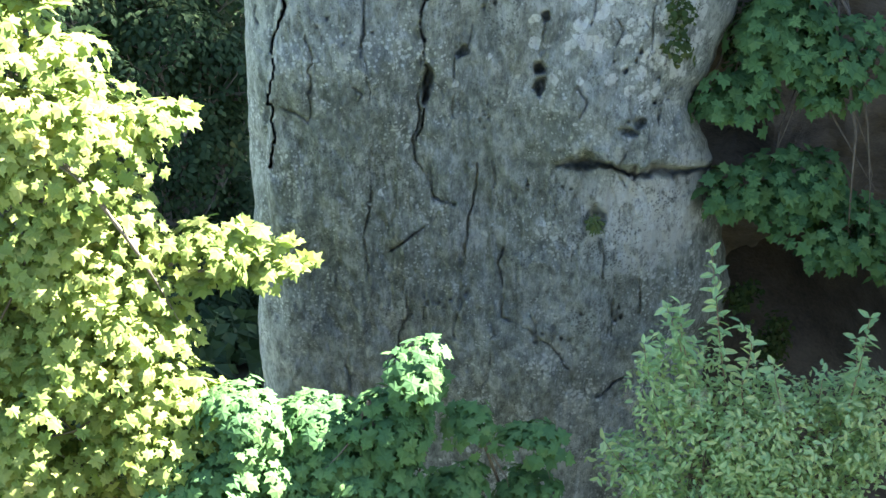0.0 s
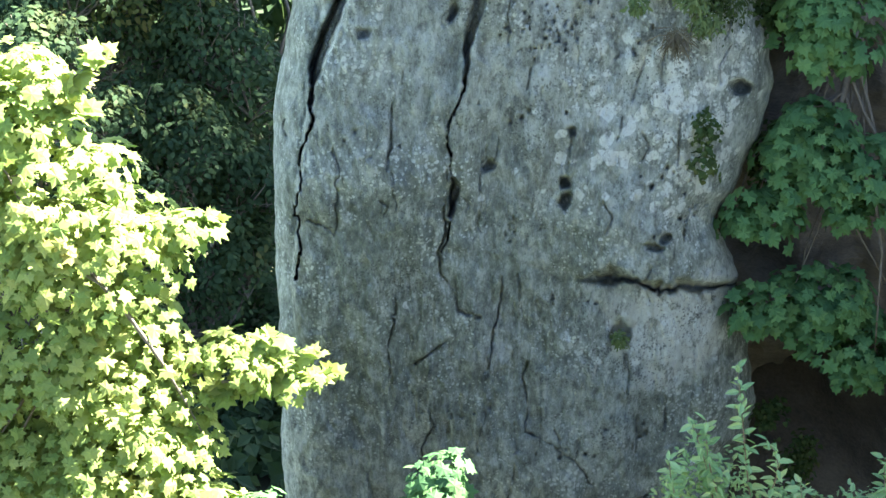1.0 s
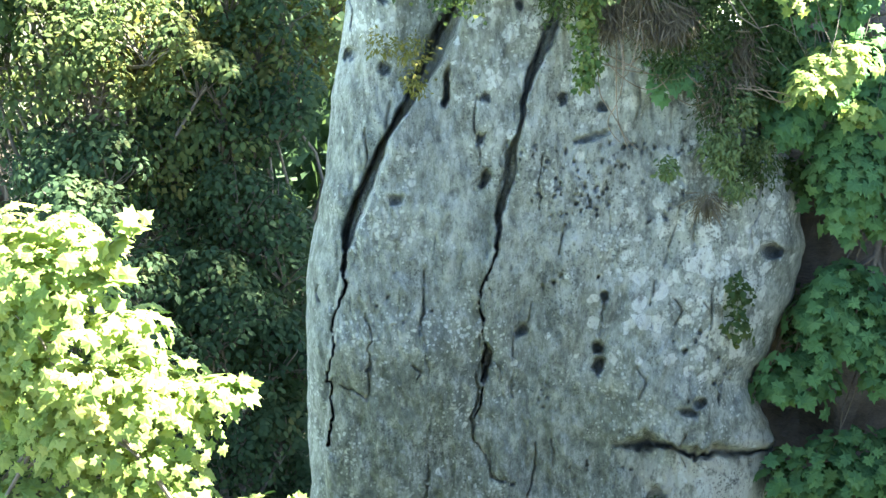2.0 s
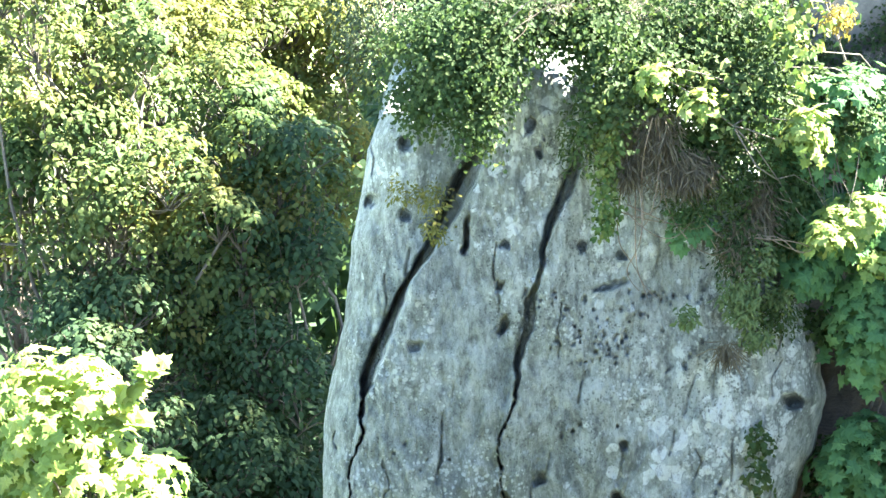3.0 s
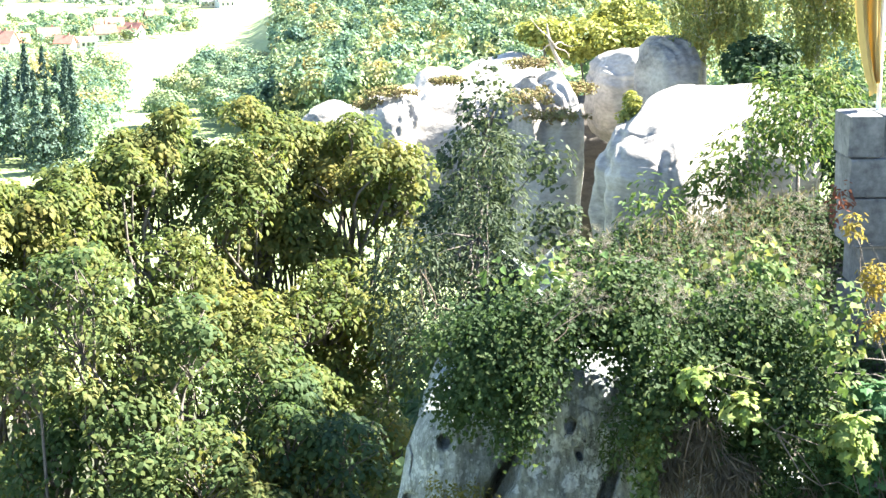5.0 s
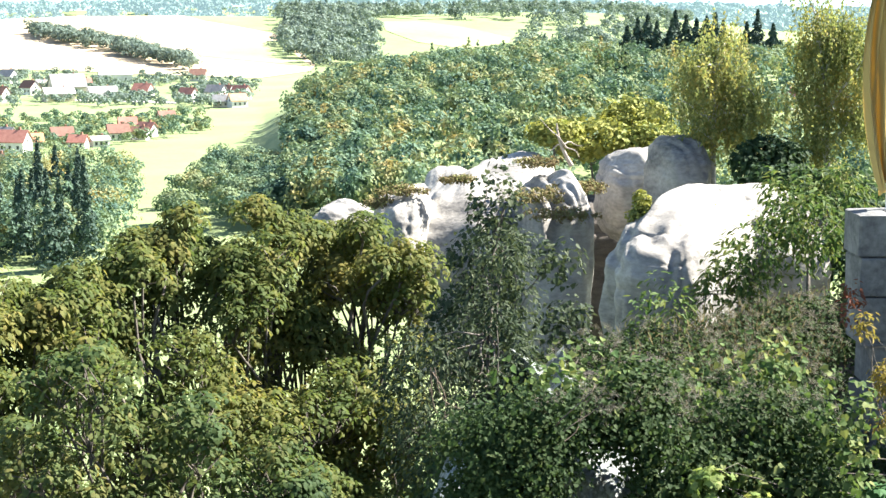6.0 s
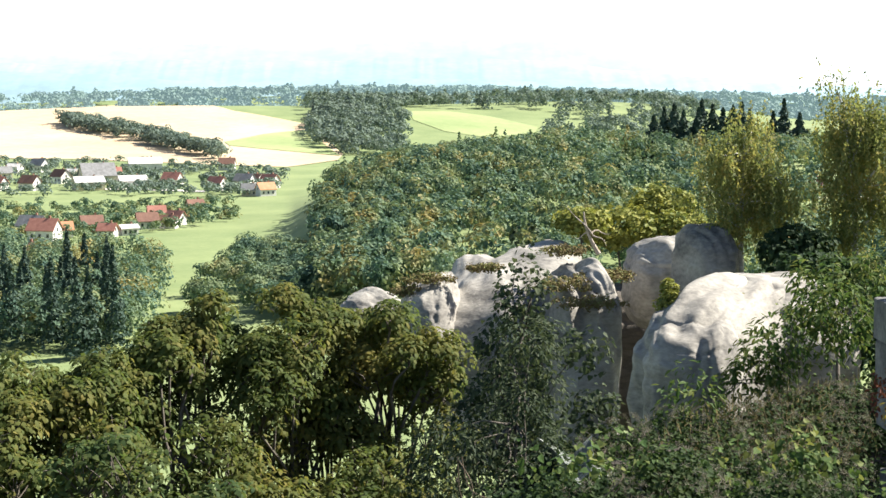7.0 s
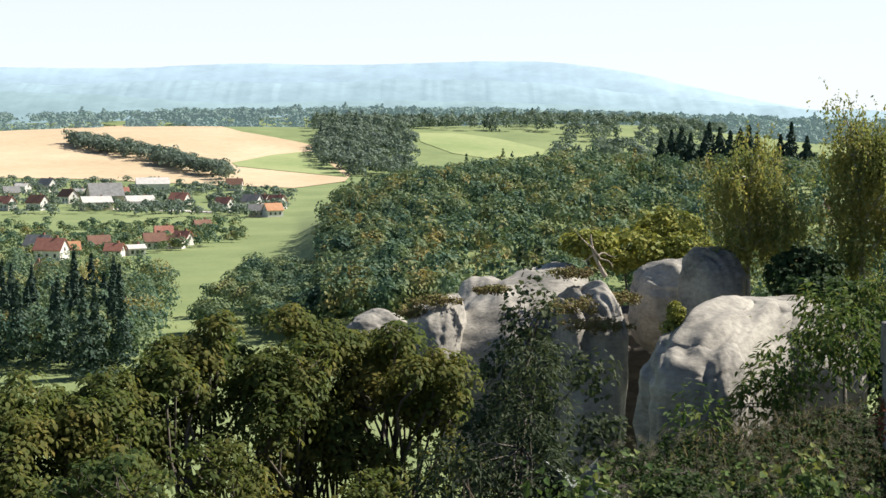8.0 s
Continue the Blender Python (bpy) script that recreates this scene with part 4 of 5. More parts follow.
rngu = np.random.default_rng(51)
wood_mesh("slope_woods", [(rngu.uniform(-34, 3), rngu.uniform(34, 75), rngu.uniform(8, 14), rngu.uniform(5, 8)) for _ in range(90)], rngu, CANOPY_SHADE, "dense dark woods on the slope below", 420, 0.62, 0.1)
wood_mesh("hilltop_woods", [(0.28 * y + rngu.uniform(4.5, 13), y, rngu.uniform(6, 9), rngu.uniform(4, 6)) for y in rngu.uniform(22.5, 39, 44)], rngu, CANOPY_SHADE, "dark woods added out of view to shade the slope", 420, 0.5)
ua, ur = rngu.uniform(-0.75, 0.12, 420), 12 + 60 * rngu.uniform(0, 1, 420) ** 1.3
wood_mesh("undergrowth", [(r * np.sin(a), r * np.cos(a), rngu.uniform(0.8, 2.6), rngu.uniform(1.8, 3.6)) for a, r in zip(ua, ur) if not (r < 16 and a > -0.12)], rngu, CANOPY_SHADE, "dark undergrowth on the wooded slope", 110, 0.31, 0.0, "undergrowth")

# ---- the far sandstone rocks ----
def boulder(name, centre, radii, rng, label, material=ROCK_FAR, turn=0.0, square=0.6, seed=0.0, tilt=0.0, lean=0.0, group="sandstone outcrop"):
    """A rounded sandstone hump with bedding grooves, flat-sided below."""
    nu, nv = 110, 80
    U, W = np.meshgrid(np.linspace(0, 2 * np.pi, nu, endpoint=False), np.linspace(-0.5 * np.pi, 0.5 * np.pi, nv))

    def pw(v):
        return np.sign(v) * np.abs(v) ** square
    x, y, z = pw(np.cos(W)) * pw(np.cos(U)), pw(np.cos(W)) * pw(np.sin(U)), pw(np.sin(W))
    rx, ry, rz = radii
    k = 1 + 0.07 * fbm(x * 1.8 + seed, y * 1.8, z * 1.8, 4, seed) + 0.022 * fbm(x * 3, y * 3, z * 12, 4, seed) * (np.abs(z) < 0.85)
    P = np.stack([x * rx * k, y * ry * k, z * rz * k], -1).reshape(-1, 3)
    M = np.array(Matrix.Rotation(radians(turn), 3, "Z") @ Matrix.Rotation(radians(lean), 3, "X") @ Matrix.Rotation(radians(tilt), 3, "Y"))
    P = P @ M.T + np.asarray(centre)
    i, j = np.arange(nv - 1)[:, None] * nu, np.arange(nu)[None, :]
    jj = (j + 1) % nu
    F = np.stack([i + j, i + jj, i + nu + jj, i + nu + j], -1).reshape(-1, 4)
    return tagged(finish(name, P, F, material, smooth=True), label, "rock", group)


B = "sunlit pale sandstone outcrop with rounded top and bedding grooves"
boulder("sandstone_rock", (7.62, 46.00, 60.50), (1.35, 2.4, 2.75), rng, B, turn=-24, seed=1.0, square=0.45, lean=3)
boulder("sandstone_rock", (8.88, 48.50, 60.72), (1.55, 4.2, 3.3), rng, B, turn=-38, seed=1.5, square=0.55, lean=5, tilt=8)
boulder("sandstone_rock", (10.68, 51.00, 61.81), (2.3, 3.0, 2.3), rng, B, turn=10, seed=2.0)
boulder("sandstone_rock", (5.30, 60.50, 58.21), (1.40, 3.2, 5.0), rng, B, turn=5, seed=3.0)
boulder("sandstone_rock", (8.16, 70.00, 57.99), (2.6, 3.0, 3.2), rng, "sandstone wall at the back of a cleft, painted dark for shade", ROCK_BROWN_SHADE, turn=5, seed=7.0)
boulder("sandstone_rock", (9.37, 64.00, 62.13), (1.7, 2.6, 1.9), rng, B, turn=5, seed=8.0)
boulder("sandstone_rock", (9.84, 58.00, 62.56), (0.9, 1.6, 2.4), rng, B, turn=15, seed=9.0)
boulder("sandstone_rock", (3.21, 66.00, 59.16), (3.1, 6.5, 3.6), rng, B, turn=-12, seed=4.0, tilt=-8, lean=9, square=0.5)
boulder("sandstone_rock", (-0.20, 62.00, 60.26), (1.25, 3.0, 2.5), rng, B, turn=-10, seed=5.0, square=0.75)
boulder("sandstone_rock", (-2.68, 66.00, 60.47), (1.35, 2.5, 1.25), rng, B, turn=0, seed=6.0, tilt=-6, square=0.8)

# ---- the near maples and shrubs ----
def shoots(root, specs, rng, leaf, size, material, gap=0.05, bark=TWIG, r=0.008):
    """Leafy shoots from foot to tip, leaves set along them in turn."""
    C, D = [], []
    for foot, tip in specs:
        p = bend(foot, tip, rng, 0.06, 8)
        finish("stem", *tube(p, r, r * 0.3, 5), bark, root, smooth=True)
        L = np.linalg.norm(p[-1] - p[0])
        n = max(int(L / gap), 4)
        s = np.linspace(0.12, 1, n)
        q = np.stack([np.interp(s, np.linspace(0, 1, len(p)), p[:, k]) for k in range(3)], -1)
        for w in (0, 1):
            a = np.arange(n) * 2.4 + w * 3.1
            C.append(q), D.append(np.stack([np.cos(a), np.sin(a), 0.6 + 0 * a], -1))
    V, F = leaves(leaf, np.concatenate(C), size, rng, 0.7, None, 2.0 * np.concatenate(D), 0.35)
    o = finish("shoot_leaves", V, F, material, root)
    o["kind"] = "stuff"


rng = np.random.default_rng(31)
left = tree("maple_tree", "sycamore maple with leaves painted sunlit, pale yellow-green", (-4.4, 9.6, float(gz(-4.4, 9.6))),
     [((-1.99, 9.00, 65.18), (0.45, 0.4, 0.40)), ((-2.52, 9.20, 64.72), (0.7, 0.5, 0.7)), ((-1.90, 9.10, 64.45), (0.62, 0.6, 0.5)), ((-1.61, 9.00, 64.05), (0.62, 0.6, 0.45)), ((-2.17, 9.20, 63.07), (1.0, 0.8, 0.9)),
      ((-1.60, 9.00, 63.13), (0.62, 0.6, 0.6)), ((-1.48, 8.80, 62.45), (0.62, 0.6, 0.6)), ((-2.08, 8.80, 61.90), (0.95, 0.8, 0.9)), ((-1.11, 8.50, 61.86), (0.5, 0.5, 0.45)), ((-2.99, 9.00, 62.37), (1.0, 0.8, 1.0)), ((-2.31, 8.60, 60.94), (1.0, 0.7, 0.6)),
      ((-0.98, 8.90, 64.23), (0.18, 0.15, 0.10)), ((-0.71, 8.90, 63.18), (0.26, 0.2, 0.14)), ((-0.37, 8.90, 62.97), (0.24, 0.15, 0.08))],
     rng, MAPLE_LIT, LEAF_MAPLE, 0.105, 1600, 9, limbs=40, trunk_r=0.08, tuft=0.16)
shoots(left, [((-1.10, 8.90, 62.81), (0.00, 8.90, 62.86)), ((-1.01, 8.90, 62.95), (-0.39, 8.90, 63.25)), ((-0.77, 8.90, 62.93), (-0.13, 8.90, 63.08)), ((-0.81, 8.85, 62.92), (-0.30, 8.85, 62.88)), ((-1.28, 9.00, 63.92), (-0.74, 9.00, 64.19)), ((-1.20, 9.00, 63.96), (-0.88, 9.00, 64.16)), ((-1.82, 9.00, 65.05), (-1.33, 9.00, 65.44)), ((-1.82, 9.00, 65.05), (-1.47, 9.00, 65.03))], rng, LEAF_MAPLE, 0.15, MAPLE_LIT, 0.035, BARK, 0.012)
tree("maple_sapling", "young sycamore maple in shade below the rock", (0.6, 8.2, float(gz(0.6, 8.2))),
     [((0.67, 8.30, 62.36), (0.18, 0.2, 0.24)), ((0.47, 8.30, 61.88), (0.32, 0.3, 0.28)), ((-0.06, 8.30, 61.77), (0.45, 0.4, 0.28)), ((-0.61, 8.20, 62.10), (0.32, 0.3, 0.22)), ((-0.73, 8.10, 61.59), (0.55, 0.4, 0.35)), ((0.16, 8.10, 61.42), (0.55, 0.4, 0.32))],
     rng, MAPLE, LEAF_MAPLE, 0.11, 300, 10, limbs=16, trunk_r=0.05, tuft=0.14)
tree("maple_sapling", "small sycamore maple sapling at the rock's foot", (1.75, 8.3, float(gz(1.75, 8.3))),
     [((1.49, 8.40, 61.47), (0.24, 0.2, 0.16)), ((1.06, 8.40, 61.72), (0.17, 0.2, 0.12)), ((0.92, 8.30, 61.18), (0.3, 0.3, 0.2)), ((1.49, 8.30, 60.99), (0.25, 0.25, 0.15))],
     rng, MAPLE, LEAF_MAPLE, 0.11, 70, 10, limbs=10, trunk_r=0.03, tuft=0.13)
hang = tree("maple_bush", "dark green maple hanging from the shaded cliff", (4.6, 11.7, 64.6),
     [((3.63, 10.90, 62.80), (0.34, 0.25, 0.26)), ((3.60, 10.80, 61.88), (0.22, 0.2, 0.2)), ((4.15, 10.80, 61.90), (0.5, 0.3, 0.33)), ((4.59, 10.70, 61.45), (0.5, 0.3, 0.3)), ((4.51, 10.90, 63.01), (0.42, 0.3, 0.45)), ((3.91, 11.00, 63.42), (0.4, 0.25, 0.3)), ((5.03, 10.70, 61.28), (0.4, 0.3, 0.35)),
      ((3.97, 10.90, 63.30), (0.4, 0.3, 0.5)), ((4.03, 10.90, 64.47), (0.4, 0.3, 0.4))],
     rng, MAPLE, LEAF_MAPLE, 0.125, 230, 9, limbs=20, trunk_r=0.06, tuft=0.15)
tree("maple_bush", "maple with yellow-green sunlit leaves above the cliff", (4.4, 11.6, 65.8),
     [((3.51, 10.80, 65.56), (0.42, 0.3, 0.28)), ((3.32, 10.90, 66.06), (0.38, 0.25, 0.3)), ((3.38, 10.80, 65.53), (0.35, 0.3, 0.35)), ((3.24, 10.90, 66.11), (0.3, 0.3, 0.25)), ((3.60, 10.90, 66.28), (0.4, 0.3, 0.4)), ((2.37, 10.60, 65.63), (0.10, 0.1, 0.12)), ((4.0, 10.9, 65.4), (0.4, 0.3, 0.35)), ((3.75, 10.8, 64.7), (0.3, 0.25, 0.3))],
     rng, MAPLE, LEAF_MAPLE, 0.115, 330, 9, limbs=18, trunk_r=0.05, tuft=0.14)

bush = tree("sallow_bush", "green sallow bush with small oval leaves and seed heads", (2.9, 8.2, float(gz(2.9, 8.2))),
     [((2.61, 8.50, 61.75), (0.24, 0.25, 0.42)), ((3.10, 8.40, 61.38), (0.5, 0.4, 0.42)), ((3.62, 8.30, 61.24), (0.55, 0.4, 0.42)), ((4.09, 8.30, 61.37), (0.35, 0.3, 0.42)), ((2.36, 8.30, 61.01), (0.28, 0.25, 0.25)), ((3.12, 8.20, 60.71), (0.9, 0.4, 0.35))],
     rng, SALLOW, LEAF_OVAL, 0.066, 480, 20, category="bush", limbs=20, trunk_r=0.03, spray_r=0.12, flat=0.9, droop=0.0, tipz=0.5)
shoots(bush, [((3.03, 8.40, 61.62), (2.74, 8.40, 63.14)), ((2.79, 8.40, 61.41), (2.47, 8.40, 62.65)), ((2.82, 8.40, 61.53), (2.57, 8.40, 62.67)), ((3.99, 8.30, 61.13), (3.94, 8.30, 62.50)), ((3.90, 8.30, 61.14), (3.87, 8.30, 62.31)),
              ((3.54, 8.30, 61.19), (3.28, 8.30, 62.12)), ((3.14, 8.30, 61.59), (2.99, 8.30, 62.55)), ((3.72, 8.30, 61.16), (3.68, 8.30, 61.99)), ((2.54, 8.30, 60.99), (2.30, 8.30, 62.41)), ((2.41, 8.30, 60.94), (2.07, 8.30, 61.47))], rng, LEAF_OVAL, 0.10, SALLOW)


def puffs(name, places, rng, label, size=0.03):
    """Fluffy seed heads: balls of fine spikes."""
    C = np.repeat(np.asarray(places, float), 22, 0)
    d = rng.normal(0, 1, C.shape)
    d /= np.linalg.norm(d, axis=1)[:, None]
    V, F = leaves(BLADE, C + d * size * 0.15, size, rng, 0.0, None, 4 * d, 0.8)
    T = V.reshape(-1, 4, 3)
    V = (T.mean(1, keepdims=True) + (T - T.mean(1, keepdims=True)) * np.array([1.0, 1.0, 1.0])).reshape(-1, 3)
    return tagged(finish(name, V, F, SEED), label, "seed heads", kind="stuff")


puffs("bush_seed_heads", [np.array(p) + rng.normal(0, 0.03, 3) for p in ((2.66, 8.05, 62.11), (2.63, 8.05, 62.03), (2.91, 7.95, 61.70), (2.14, 8.10, 62.03), (2.17, 8.10, 62.11), (3.26, 8.00, 61.98)) for _ in range(4)], rng, "pale fluffy seed heads on the sallow bush", 0.04)

# ---- the overgrown top of the pillar and the bank ----
def on_bank(x, s):
    """A place on the bank's slope: s from the cliff's edge (0) to the crest (1)."""
    front = 11.85 + 0.35 * smooth01((x - 3) / 1.5)
    return np.stack([x, front + 3.4 * s, bank_edge(x) + (bank_crest(x) - bank_edge(x)) * np.clip(s, 0, 1.1) ** 0.7], -1)


def thicket(name, places, rng, label, leaf, size, material, per=12, r=0.16, up=0.6, category="climber", hang=0.0, flat=0.7):
    """Leafy growth in small sprays round the given places."""
    P = np.asarray(places, float)
    d = rng.normal(0, 1, (len(P), per, 3)) + np.array([0, -0.35, 0.35])
    d /= np.linalg.norm(d, axis=-1)[..., None]
    q = d * np.array([1, 1, flat]) * r * rng.uniform(0.5, 1.5, (len(P), 1, 1)) * rng.uniform(0.8, 1.25, (len(P), per, 1)) * 1.2
    q[..., 2] -= hang * rng.uniform(0, 1, (len(P), per)) ** 2
    d = d.reshape(-1, 3)
    V, F = leaves(leaf, (P[:, None] + q).reshape(-1, 3), size, rng, up, 0.8 * d + np.array([0, -0.2, 0]), d + np.array([0, -0.2, -0.4]), 0.45)
    return tagged(finish(name, V, F, material), label, category, kind="stuff")


rng = np.random.default_rng(41)
x = rng.uniform(0.7, 4.9, 1500)
p = on_bank(x, rng.uniform(0, 1.05, 1500) ** 0.8)
p[:, 2] += rng.uniform(0.0, 0.42, 1500) * np.clip(1.25 - (p[:, 1] - 11.85) / 3.4, 0.08, 1) * (0.5 + 0.5 * np.sin(p[:, 0] * 3.1) * np.sin(p[:, 1] * 2.3))
thicket("clematis", p, rng, "green clematis covering the bank above the cliff", LEAF_HEART, 0.040, VINE, 26, 0.12)
heads = p[rng.uniform(size=len(p)) < 0.32] + np.array([0, -0.12, 0.16])
puffs("clematis_seed_heads", np.concatenate([heads + rng.normal(0, 0.05, heads.shape) for _ in range(3)]), rng, "grey fluffy clematis seed heads", 0.042)


def drape(name, blobs, rng, label, leaf, size, material, n, per=12, r=0.1, hang=0.2, **kw):
    w = np.array([b[1][0] * b[1][2] for b in blobs])
    P = np.concatenate([ellipsoid_points(rng, c, rad, max(3, int(n * k)), 0.2)[0] for (c, rad), k in zip(blobs, w / w.sum())])
    return thicket(name, P, rng, label, leaf, size, material, per, r, hang=hang, **kw)


drape("hanging_clematis", [((0.70, 10.30, 66.89), (0.32, 0.2, 0.26)), ((0.41, 10.50, 66.71), (0.2, 0.2, 0.14)), ((0.83, 10.50, 67.15), (0.42, 0.3, 0.26)), ((0.78, 10.20, 66.56), (0.12, 0.1, 0.12)), ((0.45, 10.60, 67.05), (0.3, 0.3, 0.2)), ((1.12, 10.62, 67.24), (0.3, 0.2, 0.12)), ((1.50, 10.80, 67.30), (0.18, 0.2, 0.2))], rng, "green climber draped over the pillar's top", LEAF_HEART, 0.034, VINE, 520, 34, 0.12)
drape("hanging_clematis", [((1.68, 10.40, 66.69), (0.15, 0.2, 0.28)), ((1.62, 10.60, 67.07), (0.22, 0.25, 0.22)), ((2.02, 10.60, 66.85), (0.35, 0.25, 0.22)), ((2.60, 10.60, 66.62), (0.42, 0.25, 0.22)), ((2.95, 10.70, 65.75), (0.18, 0.12, 0.4)), ((3.39, 10.80, 66.35), (0.4, 0.25, 0.3)), ((2.48, 10.90, 66.98), (0.6, 0.3, 0.3)), ((2.50, 10.70, 66.25), (0.28, 0.12, 0.2))], rng, "green clematis hanging over the cliff's edge", LEAF_HEART, 0.038, VINE, 760, 30, 0.13)
drape("hanging_clematis", [((2.1, 10.55, 66.33), (0.22, 0.12, 0.12)), ((2.51, 10.5, 66.04), (0.2, 0.1, 0.2)), ((2.7, 10.5, 65.51), (0.12, 0.08, 0.22)), ((2.31, 10.45, 65.85), (0.16, 0.08, 0.08)), ((1.51, 10.5, 66.36), (0.08, 0.08, 0.12)), ((3.01, 10.6, 64.92), (0.12, 0.08, 0.16)), ((3.1, 10.7, 65.86), (0.2, 0.1, 0.2))], rng, "dark green small-leaved climber among dry stems", LEAF_OVAL, 0.038, VINE, 330, 22, 0.10)
tree("maple_bush", "young maple over the cliff's edge, its sprays painted sunlit yellow-green", (4.6, 11.6, 66.0), [((3.54, 10.45, 65.75), (0.26, 0.14, 0.1)), ((3.29, 10.5, 65.52), (0.14, 0.1, 0.08)), ((3.72, 10.5, 65.32), (0.14, 0.1, 0.08)), ((3.44, 10.45, 65.69), (0.2, 0.12, 0.1)), ((3.07, 10.4, 66.35), (0.16, 0.1, 0.1)), ((1.99, 10.2, 66.88), (0.14, 0.08, 0.06)), ((2.31, 10.2, 66.68), (0.14, 0.08, 0.07)), ((3.08, 10.3, 66.43), (0.16, 0.1, 0.12)), ((3.28, 10.3, 65.64), (0.12, 0.1, 0.08))], rng, MAPLE_LIT, LEAF_MAPLE, 0.085, 110, 8, category="bush", limbs=30, trunk_r=0.02, tuft=0.09)
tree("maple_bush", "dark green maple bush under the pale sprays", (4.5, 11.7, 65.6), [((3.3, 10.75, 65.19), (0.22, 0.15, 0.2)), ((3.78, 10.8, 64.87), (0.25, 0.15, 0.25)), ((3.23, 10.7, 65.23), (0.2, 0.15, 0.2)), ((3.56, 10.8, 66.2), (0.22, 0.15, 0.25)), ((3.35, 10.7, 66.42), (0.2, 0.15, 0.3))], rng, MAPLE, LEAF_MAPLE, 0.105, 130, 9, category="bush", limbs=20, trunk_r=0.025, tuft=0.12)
tree("spindle_bush", "yellow-orange autumn shrub beside the ruined wall", (4.0, 12.2, 66.0), [((3.71, 12.0, 67.11), (0.12, 0.1, 0.14)), ((3.74, 12.0, 66.73), (0.14, 0.1, 0.1)), ((3.58, 12.3, 67.48), (0.06, 0.06, 0.1))], rng, YELLOW_LEAF, LEAF_OVAL, 0.05, 60, 12, category="bush", limbs=12, trunk_r=0.012, tuft=0.07)
drape("hanging_clematis", [((1.42, 10.80, 67.18), (0.17, 0.22, 0.13)), ((1.66, 10.90, 67.36), (0.18, 0.2, 0.14)), ((1.12, 10.72, 67.12), (0.16, 0.14, 0.05))], rng, "green climber added to shade the pillar's pointed top", LEAF_HEART, 0.042, VINE, 120, 36, 0.09)
drape("hop_strand", [((1.68, 10.36, 66.02), (0.06, 0.05, 0.24)), ((1.70, 10.40, 66.35), (0.09, 0.07, 0.18)), ((1.66, 10.36, 65.80), (0.04, 0.04, 0.12))], rng, "bright green leafy strand hanging down the rock", LEAF_HEART, 0.04, BRIGHT, 60, 16, 0.06, hang=0.12)
drape("fern_tuft", [((2.78, 10.42, 65.35), (0.12, 0.06, 0.16)), ((2.72, 10.40, 64.95), (0.10, 0.05, 0.10)), ((3.02, 10.55, 65.05), (0.08, 0.05, 0.10))], rng, "green fern tufts on the rock's edge", LEAF_OVAL, 0.05, MOSS, 60, 14, 0.05, hang=0.05, category="ferns")
drape("bramble_shoots", [((2.26, 10.40, 66.80), (0.3, 0.12, 0.12)), ((1.99, 10.40, 66.84), (0.12, 0.08, 0.06)), ((2.89, 10.50, 66.64), (0.2, 0.1, 0.3)), ((2.46, 10.35, 66.61), (0.15, 0.08, 0.07)), ((3.07, 10.60, 67.13), (0.3, 0.2, 0.3)), ((1.05, 10.80, 67.43), (0.5, 0.3, 0.2)), ((2.39, 11.20, 67.40), (0.6, 0.3, 0.2))], rng, "pale yellow-green sunlit bramble shoots", LEAF_HEART, 0.058, BRIGHT, 90, 13, 0.12)
w = np.concatenate([ellipsoid_points(rng, c, r, 70, 0.5)[0] for c, r in (((1.55, 10.70, 67.29), (0.5, 0.2, 0.2)), ((2.32, 10.80, 67.17), (0.6, 0.2, 0.25)), ((1.10, 10.50, 67.27), (0.35, 0.2, 0.2)), ((2.74, 11.50, 66.92), (0.6, 0.3, 0.2)))])
puffs("clematis_seed_heads", w, rng, "grey fluffy seed heads over the cliff's edge", 0.042)
hangs = np.concatenate([ellipsoid_points(rng, c, r, int(22000 * r[0] * r[2]) + 60, 0.1)[0] for c, r in [((2.00, 10.40, 66.38), (0.22, 0.12, 0.22)), ((2.25, 10.40, 66.12), (0.24, 0.1, 0.16)), ((1.85, 10.40, 66.15), (0.10, 0.08, 0.15)), ((2.85, 10.55, 65.75), (0.12, 0.08, 0.25)), ((2.69, 10.50, 65.49), (0.15, 0.1, 0.2)), ((2.63, 10.40, 64.69), (0.10, 0.06, 0.07))]])
V, F = leaves((BLADE[0] * (0.5, 1, 1), BLADE[1]), hangs, 0.17, rng, 0.1, np.array([0, -0.6, 0]), np.array([0, -0.25, -2.2]), 0.5)
tagged(finish("dry_growth", V, F, foliage("brown dry stems", [(0.25, (0.09, 0.08, 0.06)), (0.75, (0.21, 0.185, 0.14))], 0.3, 2.0, 0.8)), "dry brown grass hanging from the bank", "grass", kind="stuff")
def trailing_stems(name, runs, rng, label):
    """Thin bare stems looping down over the rock."""
    root = tagged(new(name), label, "climber")
    for a, b in runs:
        for k in range(3):
            q = bend(np.asarray(a) + rng.normal(0, 0.05, 3) * (1, 0.3, 1), np.asarray(b) + rng.normal(0, 0.05, 3) * (1, 0.3, 1), rng, 0.22, 14, 0.10)
            finish("stem", *tube(q, 0.005, 0.003, 5), TWIG, root, smooth=True)
    return root


